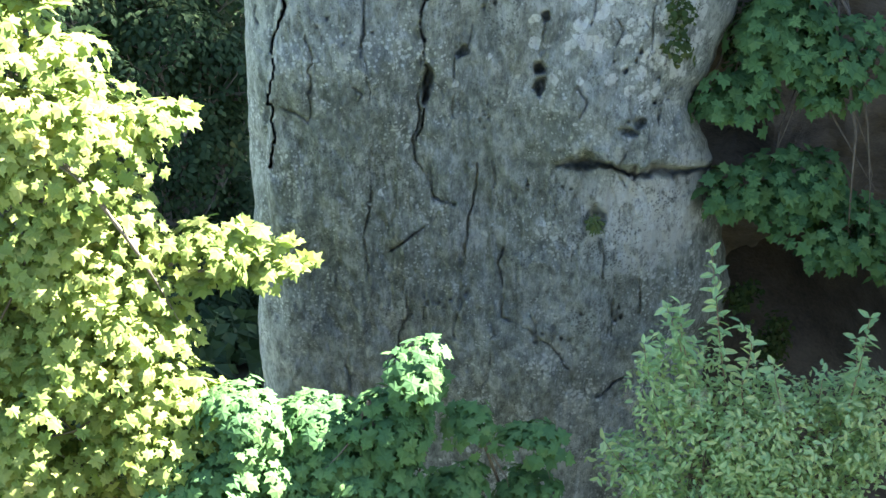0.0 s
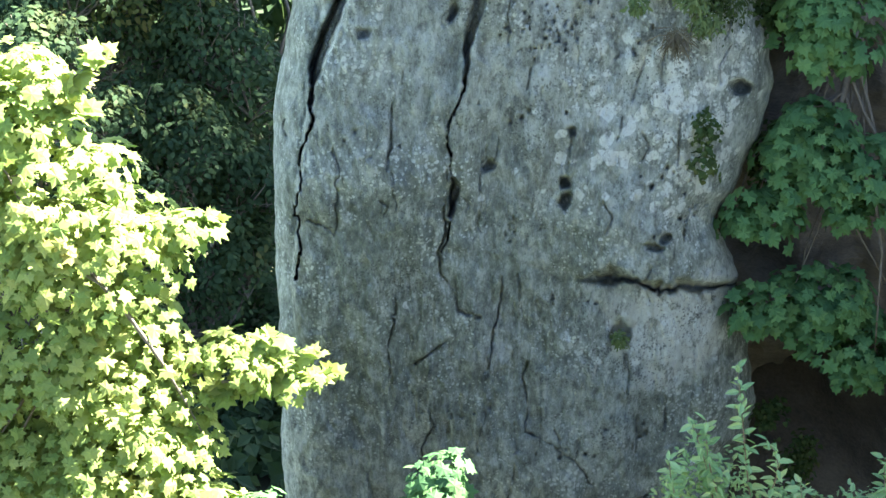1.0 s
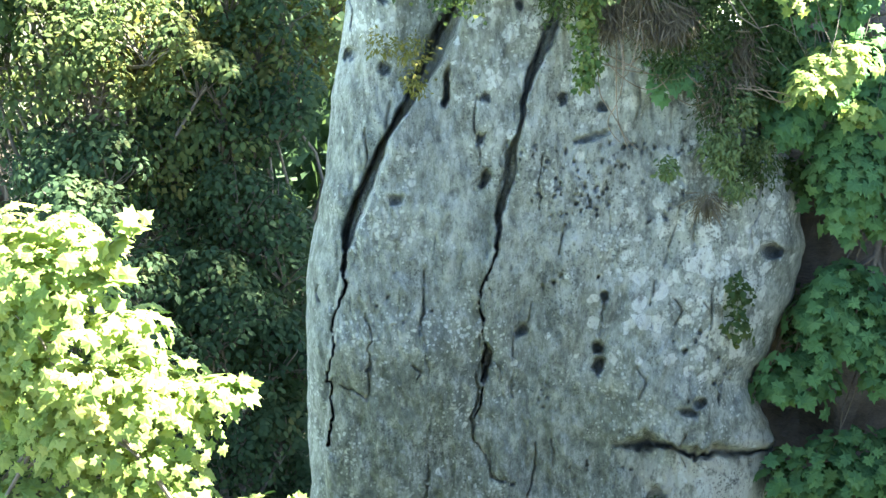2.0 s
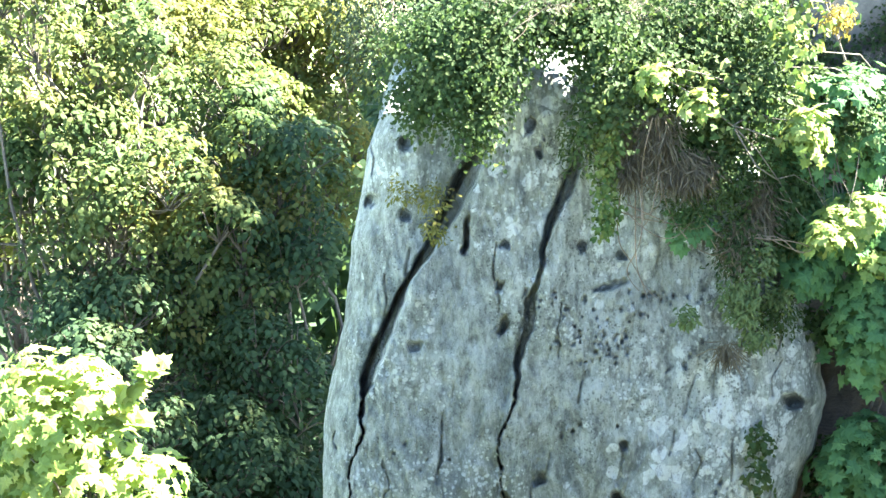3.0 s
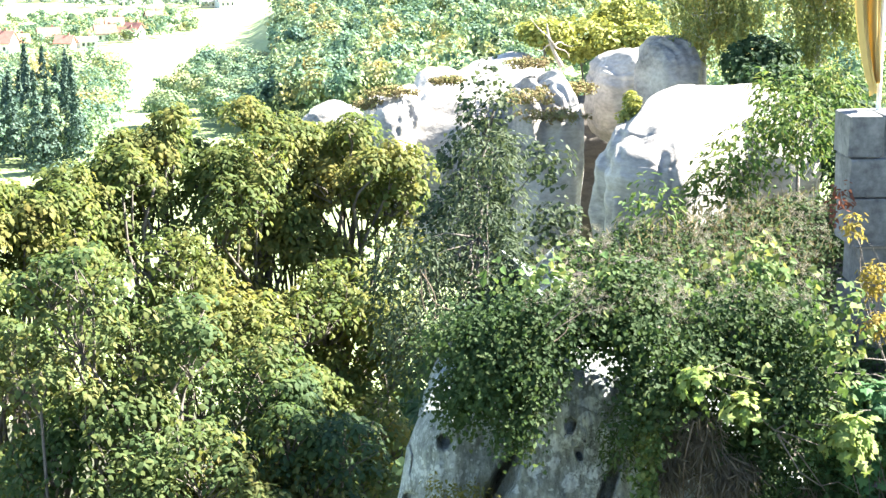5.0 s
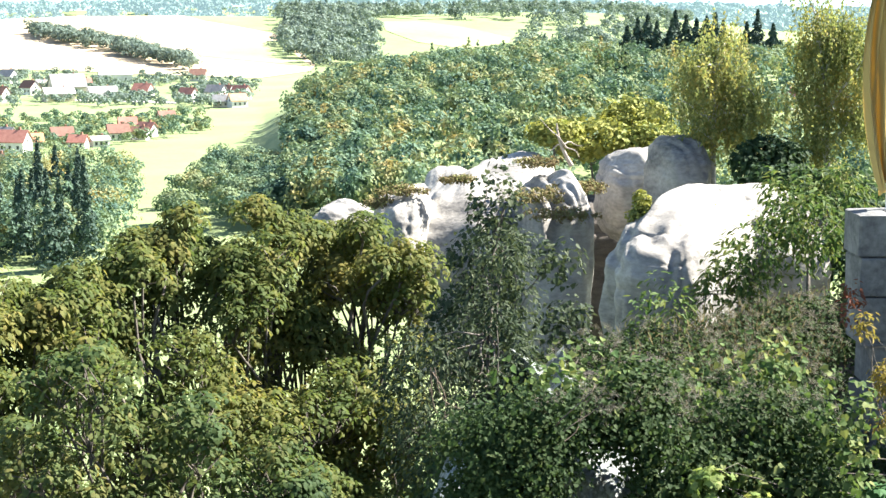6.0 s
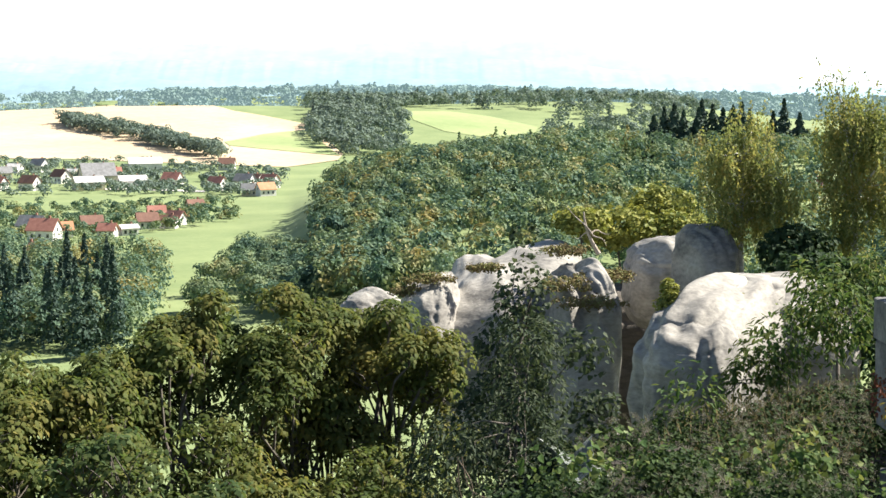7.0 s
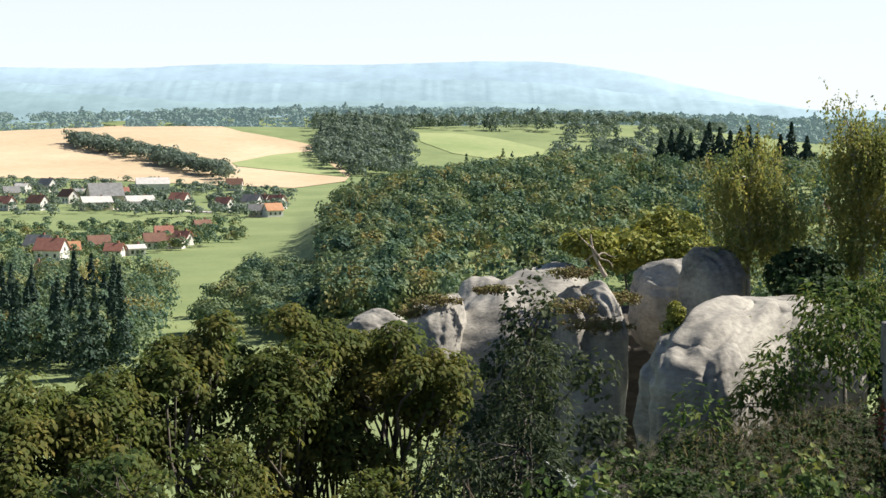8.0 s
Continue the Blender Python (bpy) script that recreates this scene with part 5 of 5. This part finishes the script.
trailing_stems("bare_stems", [((1.79, 10.45, 65.87), (2.35, 10.4, 65.7)), ((1.9, 10.45, 66.16), (2.01, 10.42, 65.18)), ((2.14, 10.45, 66.11), (2.54, 10.45, 65.45)), ((2.76, 10.4, 65.59), (3.19, 10.4, 65.42)), ((2.01, 10.3, 66.54), (1.9, 10.4, 65.75)), ((0.91, 10.2, 67.15), (1.21, 10.2, 67.41)), ((0.22, 13.2, 66.93), (0.64, 13.2, 66.18))], rng, "thin bare climber stems looping over the rock")
drape("moss", [((2.69, 10.40, 65.10), (0.14, 0.07, 0.17)), ((2.32, 10.40, 64.96), (0.07, 0.05, 0.08)), ((2.83, 10.40, 64.77), (0.12, 0.06, 0.1)), ((2.39, 10.52, 61.79), (0.06, 0.04, 0.08))], rng, "moss and small ferns in the rock's hollows", LEAF_OVAL, 0.045, MOSS, 120, 12, 0.035, hang=0.0, category="moss")
drape("ivy", [((2.92, 10.50, 63.84), (0.06, 0.05, 0.18)), ((2.95, 10.45, 63.65), (0.05, 0.04, 0.2)), ((3.48, 11.00, 64.59), (0.12, 0.1, 0.2)), ((3.79, 11.30, 63.09), (0.25, 0.15, 0.4)), ((4.43, 11.30, 59.61), (0.15, 0.1, 0.35)), ((4.04, 11.20, 60.31), (0.15, 0.1, 0.2))], rng, "ivy trailing down the rock's edge", LEAF_HEART, 0.05, VINE, 170, 12, 0.06, hang=0.1)
drape("yellow_climber", [((0.29, 10.55, 65.97), (0.16, 0.1, 0.03)), ((0.50, 10.50, 65.70), (0.05, 0.05, 0.1)), ((0.48, 10.50, 65.92), (0.1, 0.08, 0.06))], rng, "yellowing fern-like growth in the crack", LEAF_OVAL, 0.04, YELLOWING, 30, 14, 0.07, hang=0.05)

# saplings and bushes rising from the bank
tree("aspen_sapling", "slender grey-green aspen sapling on the rock", ((0.68, 15.50, 66.10)[0], 15.5, 64.0),
     [((0.86, 15.50, 68.51), (0.07, 0.07, 0.16)), ((0.83, 15.50, 68.01), (0.2, 0.2, 0.3)), ((0.78, 15.50, 67.45), (0.38, 0.3, 0.4)), ((0.64, 15.40, 66.80), (0.5, 0.4, 0.4)), ((1.40, 15.30, 67.49), (0.22, 0.2, 0.12)), ((1.50, 15.20, 66.90), (0.25, 0.2, 0.15))],
     rng, ASPEN, LEAF_HEART, 0.06, 230, 13, category="tree", limbs=30, trunk_r=0.03, spray_r=0.10, flat=0.8)
tree("willow_bush", "grey-green willow bush over the pillar's top", ((0.50, 14.00, 65.81)[0], 14.0, 64.0),
     [((0.09, 14.00, 66.56), (0.35, 0.4, 0.45)), ((0.65, 14.00, 66.65), (0.45, 0.4, 0.6)), ((0.28, 13.50, 66.17), (0.42, 0.3, 0.4)), ((0.98, 13.50, 66.41), (0.4, 0.3, 0.4)), ((0.84, 14.50, 67.39), (0.35, 0.4, 0.5))],
     rng, ASPEN, LEAF_OVAL, 0.06, 330, 18, category="bush", limbs=30, trunk_r=0.04, spray_r=0.14, flat=0.8)
for spots, lab in (([(3.44, 16.00, 67.37), (3.87, 16.50, 67.41), (3.24, 16.00, 67.02), (2.51, 15.50, 66.89)], "leafy elder shoots on the bank"), ([(4.09, 16.00, 67.72), (4.64, 17.00, 67.82), (4.09, 17.00, 67.82)], "green sapling beside the ruined wall")):
    e = tree("elder_bush", lab, (spots[0][0], spots[0][1], float(bank_crest(spots[0][0])) - 0.1), [(c, (0.22, 0.22, 0.32)) for c in spots], rng, BRIGHT, LEAF_OVAL, 0.08, 130, 15, category="bush", limbs=16, trunk_r=0.025, spray_r=0.13, flat=0.8)
g = on_bank(rng.normal(3.3, 0.55, 1500), rng.uniform(0.72, 1.05, 1500))
V, F = leaves(BLADE, g, 0.20, rng, 0.0, None, np.array([0, 0, 2.2]), 0.6)
tagged(finish("dry_grass", V, F, STRAW), "dry straw-coloured grass on the bank", "grass", kind="stuff")

# ---- the ruined wall ----
def dressed_block(w, d, h, rng, chip=0.02):
    bm = bmesh.new()
    bmesh.ops.create_cube(bm, size=1.0)
    bmesh.ops.scale(bm, vec=(w, d, h), verts=bm.verts)
    bmesh.ops.bevel(bm, geom=list(bm.edges), offset=0.018, segments=2, affect="EDGES", profile=0.6)
    for v in bm.verts:
        v.co += Vector(rng.normal(0, chip * 0.25, 3))
    me = bpy.data.meshes.new("block")
    bm.to_mesh(me)
    bm.free()
    me.materials.append(BLOCK)
    return me


def build_wall():
    x0, z1 = 3.86, 68.17
    root = tagged(new("ruined_wall"), "ruined wall of grey dressed sandstone blocks", "wall")
    heights = [0.37, 0.35, 0.44, 0.40, 0.40, 0.40, 0.40]
    z = z1
    rng = np.random.default_rng(5)
    for c, h in enumerate(heights):
        x = x0 + (0.0, 0.02, 0.05, 0.16, 0.10, 0.12, 0.10)[c]
        k = 0
        while x < x0 + 3.0:
            w = (0.31, 0.62, 0.78, 0.55)[0 if (c == 0 and k == 0) else 1 + int(rng.integers(0, 3))]
            d = 0.5
            me = dressed_block(w - 0.014, d, h - 0.014, rng)
            b = new("block", me)
            b.parent = root
            b.location = (x + w / 2, 13.75 + 0.06 * (c > 2) + 0.05 * (c == 0 and k == 1), z - h / 2)
            x += w
            k += 1
        z -= h
    V = np.array([(x0 + 0.19, 13.56, z), (x0 + 3.0, 13.56, z), (x0 + 3.0, 13.97, z), (x0 + 0.19, 13.97, z), (x0 + 0.19, 13.56, z1 - 0.03), (x0 + 3.0, 13.56, z1 - 0.03), (x0 + 3.0, 13.97, z1 - 0.03), (x0 + 0.19, 13.97, z1 - 0.03)])
    finish("mortar_core", V, np.array([(0, 1, 5, 4), (1, 2, 6, 5), (2, 3, 7, 6), (3, 0, 4, 7), (4, 5, 6, 7), (3, 2, 1, 0)]), MORTAR, root)
    return x0, z1


wall_x, wall_z = build_wall()


def build_flag():
    root = tagged(new("flag"), "faded yellow cloth flag hanging from a white pole", "flag")
    px, py = (4.22, 13.90, 68.37)[0], 13.9
    V, F = tube([(px, py, wall_z - 0.02), (px, py, wall_z + 1.0), (px, py, wall_z + 2.0), (px, py, wall_z + 2.6)], 0.02, 0.016, 10)
    pole = finish("pole", V, F, surface("white painted pole", (0.55, 0.55, 0.53), (0.75, 0.75, 0.72), 4, 30, 0.5, 0.002), root, smooth=True)
    U, W = np.meshgrid(np.linspace(0, 1, 40), np.linspace(0, 1, 50))
    x = px - 0.02 - 0.26 * U * (0.45 + 0.55 * np.sin(np.pi * np.clip(W * 1.05, 0, 1)) ** 0.5) * (1 - 0.6 * W ** 3)
    y = py - 0.02 + 0.05 * np.sin(U * 11 + W * 3) * (0.4 + W) + 0.03 * np.sin(U * 23 - W * 4)
    z = wall_z + 2.05 - 1.78 * W - 0.16 * U * W
    V = np.stack([x, y, z], -1).reshape(-1, 3)
    n = 40
    i, j = np.arange(49)[:, None] * n, np.arange(39)[None, :]
    F = np.stack([i + j, i + j + 1, i + n + j + 1, i + n + j], -1).reshape(-1, 4)
    V, F = np.concatenate([V, V + (0, 0.004, 0)]), np.concatenate([F, F[:, ::-1] + len(V)])
    finish("cloth", V, F, foliage("faded yellow cloth", [(0.2, (0.5, 0.36, 0.12)), (0.8, (0.6, 0.46, 0.2))], 0.3, 1.0, 0.9), root, smooth=True)


build_flag()
q = np.stack([rng.uniform(wall_x - 0.12, wall_x - 0.02, 14), rng.uniform(13.3, 13.45, 14), wall_z - rng.uniform(0.55, 0.95, 14)], -1)
thicket("red_creeper", q, rng, "reddened creeper at the end of the wall", LEAF_OVAL, 0.06, RED, 6, 0.05)

# ---- trees and growth on the far rocks ----
BIRCH_LABEL = "weeping birch with white limbs and yellowing leaves"
def weeping_birch(base, masses, rng, strands=1250):
    """White limbs arch out into the crown; leafy strands hang from them."""
    root = tagged(new("birch_tree"), BIRCH_LABEL, "tree", "birches on the rocks")
    base = np.asarray(base, float)
    top = np.asarray(max(masses, key=lambda q: q[0][2])[0])
    stem = bend(base, top + (0, 0, 0.3), rng, 0.05, 11)
    wood, C, D = [tube(stem, 0.16, 0.03, 8)], [], []
    area = np.array([r[0] * r[2] for c, r in masses])
    for (c, r), k in zip(masses, area / area.sum()):
        n = max(3, int(26 * k))
        for e in ellipsoid_points(rng, np.asarray(c) + (0, 0, 0.3 * r[2]), np.asarray(r) * 0.95, n, 0.6)[0]:
            i = int(np.clip(np.searchsorted(stem[:, 2], e[2] - 0.8) + rng.integers(-1, 1), 3, 9))
            limb = bend(stem[i], e, rng, 0.14, 9, -0.12)
            wood.append(tube(limb, 0.05, 0.014, 5))
            for _ in range(max(3, int(strands * k / n))):
                o = limb[int(rng.integers(5, 9))] + rng.normal(0, 0.42, 3)
                L = rng.uniform(0.25, 0.85) * r[2]
                m = int(L / 0.055)
                q = o - np.linspace(0, 1, m)[:, None] * np.array([rng.normal(0, 0.08), rng.normal(0, 0.08), L]) + rng.normal(0, 0.045, (m, 3))
                C.append(q), D.append(np.tile(rng.normal(0, 0.3, 3) + (0, 0, -1.5), (m, 1)))
    V, F = join(wood)
    finish("trunk", V, F, BIRCH_BARK, root, smooth=True)
    V, F = leaves(LEAF_DIAMOND, np.concatenate(C), 0.155, rng, 0.1, None, np.concatenate(D), 0.8)
    finish("crown", V, F, BIRCH, root)["kind"] = "stuff"


weeping_birch((11.27, 58.0, 60.5), [((11.20, 58.00, 67.93), (1.3, 1.2, 1.1)), ((10.60, 58.00, 66.49), (1.3, 1.2, 1.3)), ((12.66, 58.00, 66.49), (1.2, 1.2, 1.4)), ((11.35, 57.50, 64.89), (1.6, 1.2, 1.2)), ((10.00, 58.00, 65.46), (0.6, 0.8, 1.0))], rng)
weeping_birch((15.42, 58.0, 58.5), [((14.75, 58.00, 69.36), (0.7, 0.7, 0.9)), ((15.10, 58.00, 67.52), (1.0, 1.0, 1.4)), ((15.56, 58.00, 65.25), (1.3, 1.0, 1.5)), ((16.53, 58.00, 67.93), (1.2, 1.0, 1.8))], rng)
for c, r in (((12.81, 54.00, 63.46), (1.6, 1.2, 1.0)), ((14.55, 54.00, 63.07), (1.5, 1.2, 1.3)), ((12.66, 56.00, 64.42), (1.2, 1.0, 0.7)), ((13.86, 50.00, 62.15), (1.4, 1.2, 1.0))):
    tree("bush", "dark green bush on the far rocks", (c[0], c[1], c[2] - r[2] - 1.0), [(c, r)], rng, CANOPY_SHADE, LEAF_HEART, 0.2, 120, 16, category="bush", limbs=8, trunk_r=0.05, spray_r=0.25, group="bushes on the rocks")
for c, r in (((8.33, 72.00, 63.85), (1.8, 1.4, 0.8)), ((10.39, 74.00, 64.47), (1.6, 1.3, 1.0)), ((10.89, 72.00, 63.60), (1.3, 1.2, 0.8)), ((6.36, 70.00, 64.27), (1.0, 0.9, 0.35))):
    tree("dwarf_pine", "yellow-green dwarf pine on the outcrop", (c[0], c[1], c[2] - r[2] - 1.2), [(c, r)], rng, PINE, LEAF_CLUMP, 0.26, 110, 18, limbs=12, trunk_r=0.06, spray_r=0.3, group="dwarf pines")
tree("larch_sapling", "small yellow-green larch sapling between the rocks", ((6.90, 47.00, 62.96)[0], 47.0, (6.90, 47.00, 62.96)[2]),
     [((6.96, 47.00, 64.14), (0.22, 0.2, 0.25)), ((6.89, 47.00, 63.63), (0.4, 0.3, 0.2))], rng, PINE, LEAF_CLUMP, 0.14, 60, 16, limbs=8, trunk_r=0.03, spray_r=0.12)


def build_snag():
    a, b = (6.35, 62.00, 63.60), (5.74, 62.00, 65.26)
    rng = np.random.default_rng(9)
    w = [tube(bend(a, b, rng, 0.1, 8), 0.10, 0.03, 7)]
    for e in ((5.08, 62.00, 65.48), (6.74, 62.00, 64.38), (5.42, 62.00, 64.26), (6.63, 62.00, 63.93)):
        w.append(tube(bend(0.5 * (np.array(a) + np.array(b)), e, rng, 0.25, 6), 0.04, 0.012, 5))
    V, F = join(w)
    tagged(finish("dead_pine", V, F, DEADWOOD, smooth=True), "bare bleached dead pine leaning on the outcrop", "tree")


build_snag()
heath = []
for c, rad in (((-0.41, 60.50, 63.11), (1.0, 0.6, 0.35)), ((4.66, 58.00, 63.39), (1.2, 0.8, 0.6)), ((5.61, 57.00, 62.69), (1.3, 0.7, 0.45)), ((1.87, 61.00, 63.38), (0.7, 0.5, 0.22)), ((6.43, 60.00, 63.38), (1.2, 0.8, 0.5)), ((-1.16, 60.50, 62.56), (0.5, 0.4, 0.25)), ((4.98, 62.00, 64.04), (0.9, 0.8, 0.4)), ((9.17, 48.00, 63.84), (0.35, 0.4, 0.3))):
    heath.append(ellipsoid_points(rng, np.asarray(c) - (0, 0, 0.75 * rad[2]), np.asarray(rad) * (1.15, 1.3, 0.5), 70, 0.1)[0])
thicket("heather", np.concatenate(heath), rng, "brown heather and dry grass on the outcrop", LEAF_CLUMP, 0.10, HEATH, 18, 0.12, category="heather")
rngs = np.random.default_rng(12)
spr = [(x, 720.0 + 9 * math.sin(x * 1.7), h, w) for x, h, w in ((98, 18, 17), (102, 21, 18), (106, 23, 19), (110, 20, 17), (117, 21, 18), (120, 24, 20), (124, 22, 20), (128, 21, 20), (132, 22, 19), (136, 23, 19), (140, 20, 18), (153, 19, 17), (157, 24, 18), (162, 19, 17))]
spruces = wood_mesh("spruce_group", spr, rngs, SPRUCE, "dark spruces standing above the forest", 900, 1.7, 1.0, "spruces")

# ---- the village ----
def house(at, w, roof, turn, rng, h=0.42, walls=None, low=False):
    """A house: walls with gables, a pitched roof with eaves, a chimney and windows."""
    x, y = at
    w = w * 0.98
    g = float(gz(x, y))
    d, wh, rise = w * 0.7, w * h, w * (0.18 if low else 0.36)
    root = tagged(new("house"), "village house with light walls and pitched " + roof[1] + " roof", "house", "village houses")
    root.matrix_world = pose(x, y, g, 0, 0, turn)
    a, b = w / 2, d / 2
    V = [(-a, -b, -1), (a, -b, -1), (a, b, -1), (-a, b, -1), (-a, -b, wh), (a, -b, wh), (a, b, wh), (-a, b, wh), (-a, 0, wh + rise), (a, 0, wh + rise)]
    F = [(0, 1, 5, 4), (2, 3, 7, 6), (1, 2, 6, 9, 5), (3, 0, 4, 8, 7)]
    finish("wall", V, F, walls or WALL_WHITE, root)
    e, k = 0.6, 0.3
    s = rise / b
    Vr, Fr = [], []
    for sg in (-1, 1):
        n = len(Vr)
        for up in (0.0, k):
            Vr += [(-a - e, sg * (b + e), wh - s * e + up), (a + e, sg * (b + e), wh - s * e + up), (a + e, 0, wh + rise + up), (-a - e, 0, wh + rise + up)]
        Fr += [tuple(n + i for i in f) for f in ((0, 1, 2, 3), (4, 5, 6, 7), (0, 1, 5, 4), (1, 2, 6, 5), (3, 0, 4, 7))]
    rf = finish("roof", Vr, Fr, roof[0], root)
    c = 0.45
    cx = a * 0.4
    Vc = [(cx + i * c, 0.5 + j * c, wh + rise * 0.6 + z) for z in (0, rise * 0.4 + 1.3) for i, j in ((-1, -1), (1, -1), (1, 1), (-1, 1))]
    finish("chimney", Vc, [(0, 1, 5, 4), (1, 2, 6, 5), (2, 3, 7, 6), (3, 0, 4, 7), (4, 5, 6, 7)], CHIMNEY, rf)
    for i in range(3):
        wx = -a * 0.6 + i * a * 0.6
        hh = wh * 0.5
        Vw = [(wx + p * 0.6, -b + q, hh + r * 0.8) for q in (-0.06, 0.1) for p, r in ((-1, -1), (1, -1), (1, 1), (-1, 1))]
        finish("window", Vw, [(0, 1, 2, 3), (0, 1, 5, 4), (1, 2, 6, 5), (2, 3, 7, 6), (3, 0, 4, 7)], PANE, root)
    for sg in (-1, 1):
        Vw = [(sg * (a + q), p * 0.6, wh + r * 0.8) for q in (0.06, -0.1) for p, r in ((-1, -1), (1, -1), (1, 1), (-1, 1))]
        finish("window", Vw, [(0, 1, 2, 3), (0, 1, 5, 4), (1, 2, 6, 5), (2, 3, 7, 6), (3, 0, 4, 7)], PANE, root)


WALL_WHITE = surface("pale plaster", (0.55, 0.53, 0.5), (0.78, 0.76, 0.72), 0.3, 3, 0.9, 0.01)
WALL_CREAM = surface("cream plaster", (0.5, 0.43, 0.32), (0.68, 0.6, 0.47), 0.3, 3, 0.9, 0.01)
CHIMNEY = surface("chimney brick", (0.2, 0.1, 0.07), (0.34, 0.18, 0.12), 1, 6, 0.9, 0.02)
PANE = surface("dark window pane", (0.02, 0.025, 0.03), (0.05, 0.06, 0.07), 1, 5, 0.15, 0.0)
ROOFS = {k: (surface(k + " roof tiles", d, l, 0.5, 4, 0.85, 0.05), k) for k, d, l in (
    ("orange", (0.42, 0.2, 0.1), (0.56, 0.3, 0.17)), ("red", (0.30, 0.12, 0.09), (0.44, 0.2, 0.15)), ("brown", (0.15, 0.075, 0.055), (0.26, 0.14, 0.1)), ("grey", (0.16, 0.16, 0.16), (0.3, 0.3, 0.3)), ("pale", (0.45, 0.44, 0.42), (0.65, 0.63, 0.6)))}
rng = np.random.default_rng(77)
for at, w, rf in (((-169.9, 723.7), 9, "orange"), ((-185.9, 733.1), 12, "grey"), ((-173.1, 704.0), 13, "red"), ((-162.4, 750.9), 10, "brown"), ((-149.3, 723.7), 8, "red"), ((-139.0, 766.3), 10, "brown"), ((-128.9, 789.3), 9, "red"), ((-141.5, 732.5), 8, "pale"),
                  ((-144.8, 825.8), 9, "red"), ((-132.0, 873.6), 9, "brown"), ((-128.9, 769.2), 8, "brown"), ((-160.6, 623.9), 9, "brown"), ((-334.3, 1269.3), 12, "pale"), ((-316.5, 1277.5), 14, "grey"), ((-269.5, 1147.9), 13, "brown"), ((-275.8, 1213.2), 11, "pale"), ((-240.7, 1136.3), 24, "grey"), ((-233.9, 1075.1), 20, "pale"),
                  ((-207.9, 1093.1), 19, "pale"), ((-232.6, 1278.7), 26, "pale"), ((-182.6, 1106.3), 13, "red"), ((-145.9, 1064.2), 12, "red"), ((-129.7, 1083.0), 13, "grey"), ((-126.0, 1108.3), 11, "brown"), ((-113.3, 1088.1), 12, "red"), ((-106.9, 1002.3), 11, "orange"), ((-170.6, 1306.1), 13, "brown"), ((-117.3, 1006.0), 10, "grey"),
                  ((-272.8, 1074.1), 13, "brown"), ((-294.5, 1074.1), 12, "red"), ((-323.7, 1196.5), 12, "grey"), ((-242.2, 1202.0), 11, "red"), ((138.9, 589.5), 9, "red")):
    house(at, w, ROOFS[rf], float(rng.uniform(-40, 40)), rng, walls=WALL_CREAM if rng.uniform() < 0.3 else WALL_WHITE, low=rf == "pale", h=0.28 if w > 15 else 0.42)

# ---- single leaves on the outer twigs of the near maples ----
def leaf_parts(root, blobs, n, size, material, seed):
    """Leaves one by one, sharing a few meshes, on the side of the crown that faces the open."""
    rng = np.random.default_rng(seed)
    T, F = LEAF_MAPLE
    kinds = []
    for k in range(6):
        me = bpy.data.meshes.new("leaf")
        W = T.copy()
        W[:, 2] += rng.normal(0, 0.035, len(W))
        W[:, 0] *= rng.uniform(0.85, 1.1)
        me.from_pydata(W, [], F)
        me.materials.append(material)
        kinds.append(me)
    w = np.array([r[0] * r[2] for c, r in blobs])
    for (c, r), k in zip(blobs, w / w.sum()):
        p, d = ellipsoid_points(rng, c, np.asarray(r) * 1.0, max(4, int(n * k)), 0.95)
        for q, e in zip(p, d):
            if e[1] > 0.3 or e[2] < -0.5:
                q, e = np.asarray(c) - (q - np.asarray(c)) * np.array([-1, 1, 1]), -e * np.array([-1, 1, 1])
            N = Vector((0.5 * e[0] + rng.normal(0, 0.25), 0.5 * e[1] - 0.25 + rng.normal(0, 0.25), 0.8 + rng.normal(0, 0.2))).normalized()
            D = Vector((e[0] + rng.normal(0, 0.4), e[1] + rng.normal(0, 0.4), -0.5))
            D = (D - D.dot(N) * N).normalized()
            X = D.cross(N)
            ob = new("leaf", kinds[int(rng.integers(6))])
            ob.parent = root
            m = Matrix((X, D, N)).transposed().to_4x4()
            ob.matrix_basis = Matrix.Translation(Vector(q)) @ m @ Matrix.Scale(size * rng.uniform(0.75, 1.2), 4)


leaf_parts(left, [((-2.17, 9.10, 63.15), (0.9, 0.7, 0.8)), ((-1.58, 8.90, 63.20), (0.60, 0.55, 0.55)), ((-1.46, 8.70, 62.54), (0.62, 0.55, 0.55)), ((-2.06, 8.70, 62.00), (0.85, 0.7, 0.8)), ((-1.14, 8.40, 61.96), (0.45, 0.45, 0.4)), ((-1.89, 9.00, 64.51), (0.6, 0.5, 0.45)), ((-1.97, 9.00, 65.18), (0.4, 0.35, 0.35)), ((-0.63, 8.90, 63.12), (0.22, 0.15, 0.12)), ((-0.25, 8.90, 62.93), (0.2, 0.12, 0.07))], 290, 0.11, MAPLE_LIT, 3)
leaf_parts(hang, [((3.56, 10.70, 62.93), (0.3, 0.22, 0.22)), ((3.54, 10.60, 62.03), (0.2, 0.15, 0.18)), ((4.07, 10.60, 62.05), (0.45, 0.25, 0.3)), ((4.50, 10.50, 61.61), (0.45, 0.25, 0.28)), ((4.43, 10.70, 63.14), (0.4, 0.25, 0.4)), ((3.90, 10.70, 63.42), (0.35, 0.25, 0.45))], 220, 0.125, MAPLE, 4)
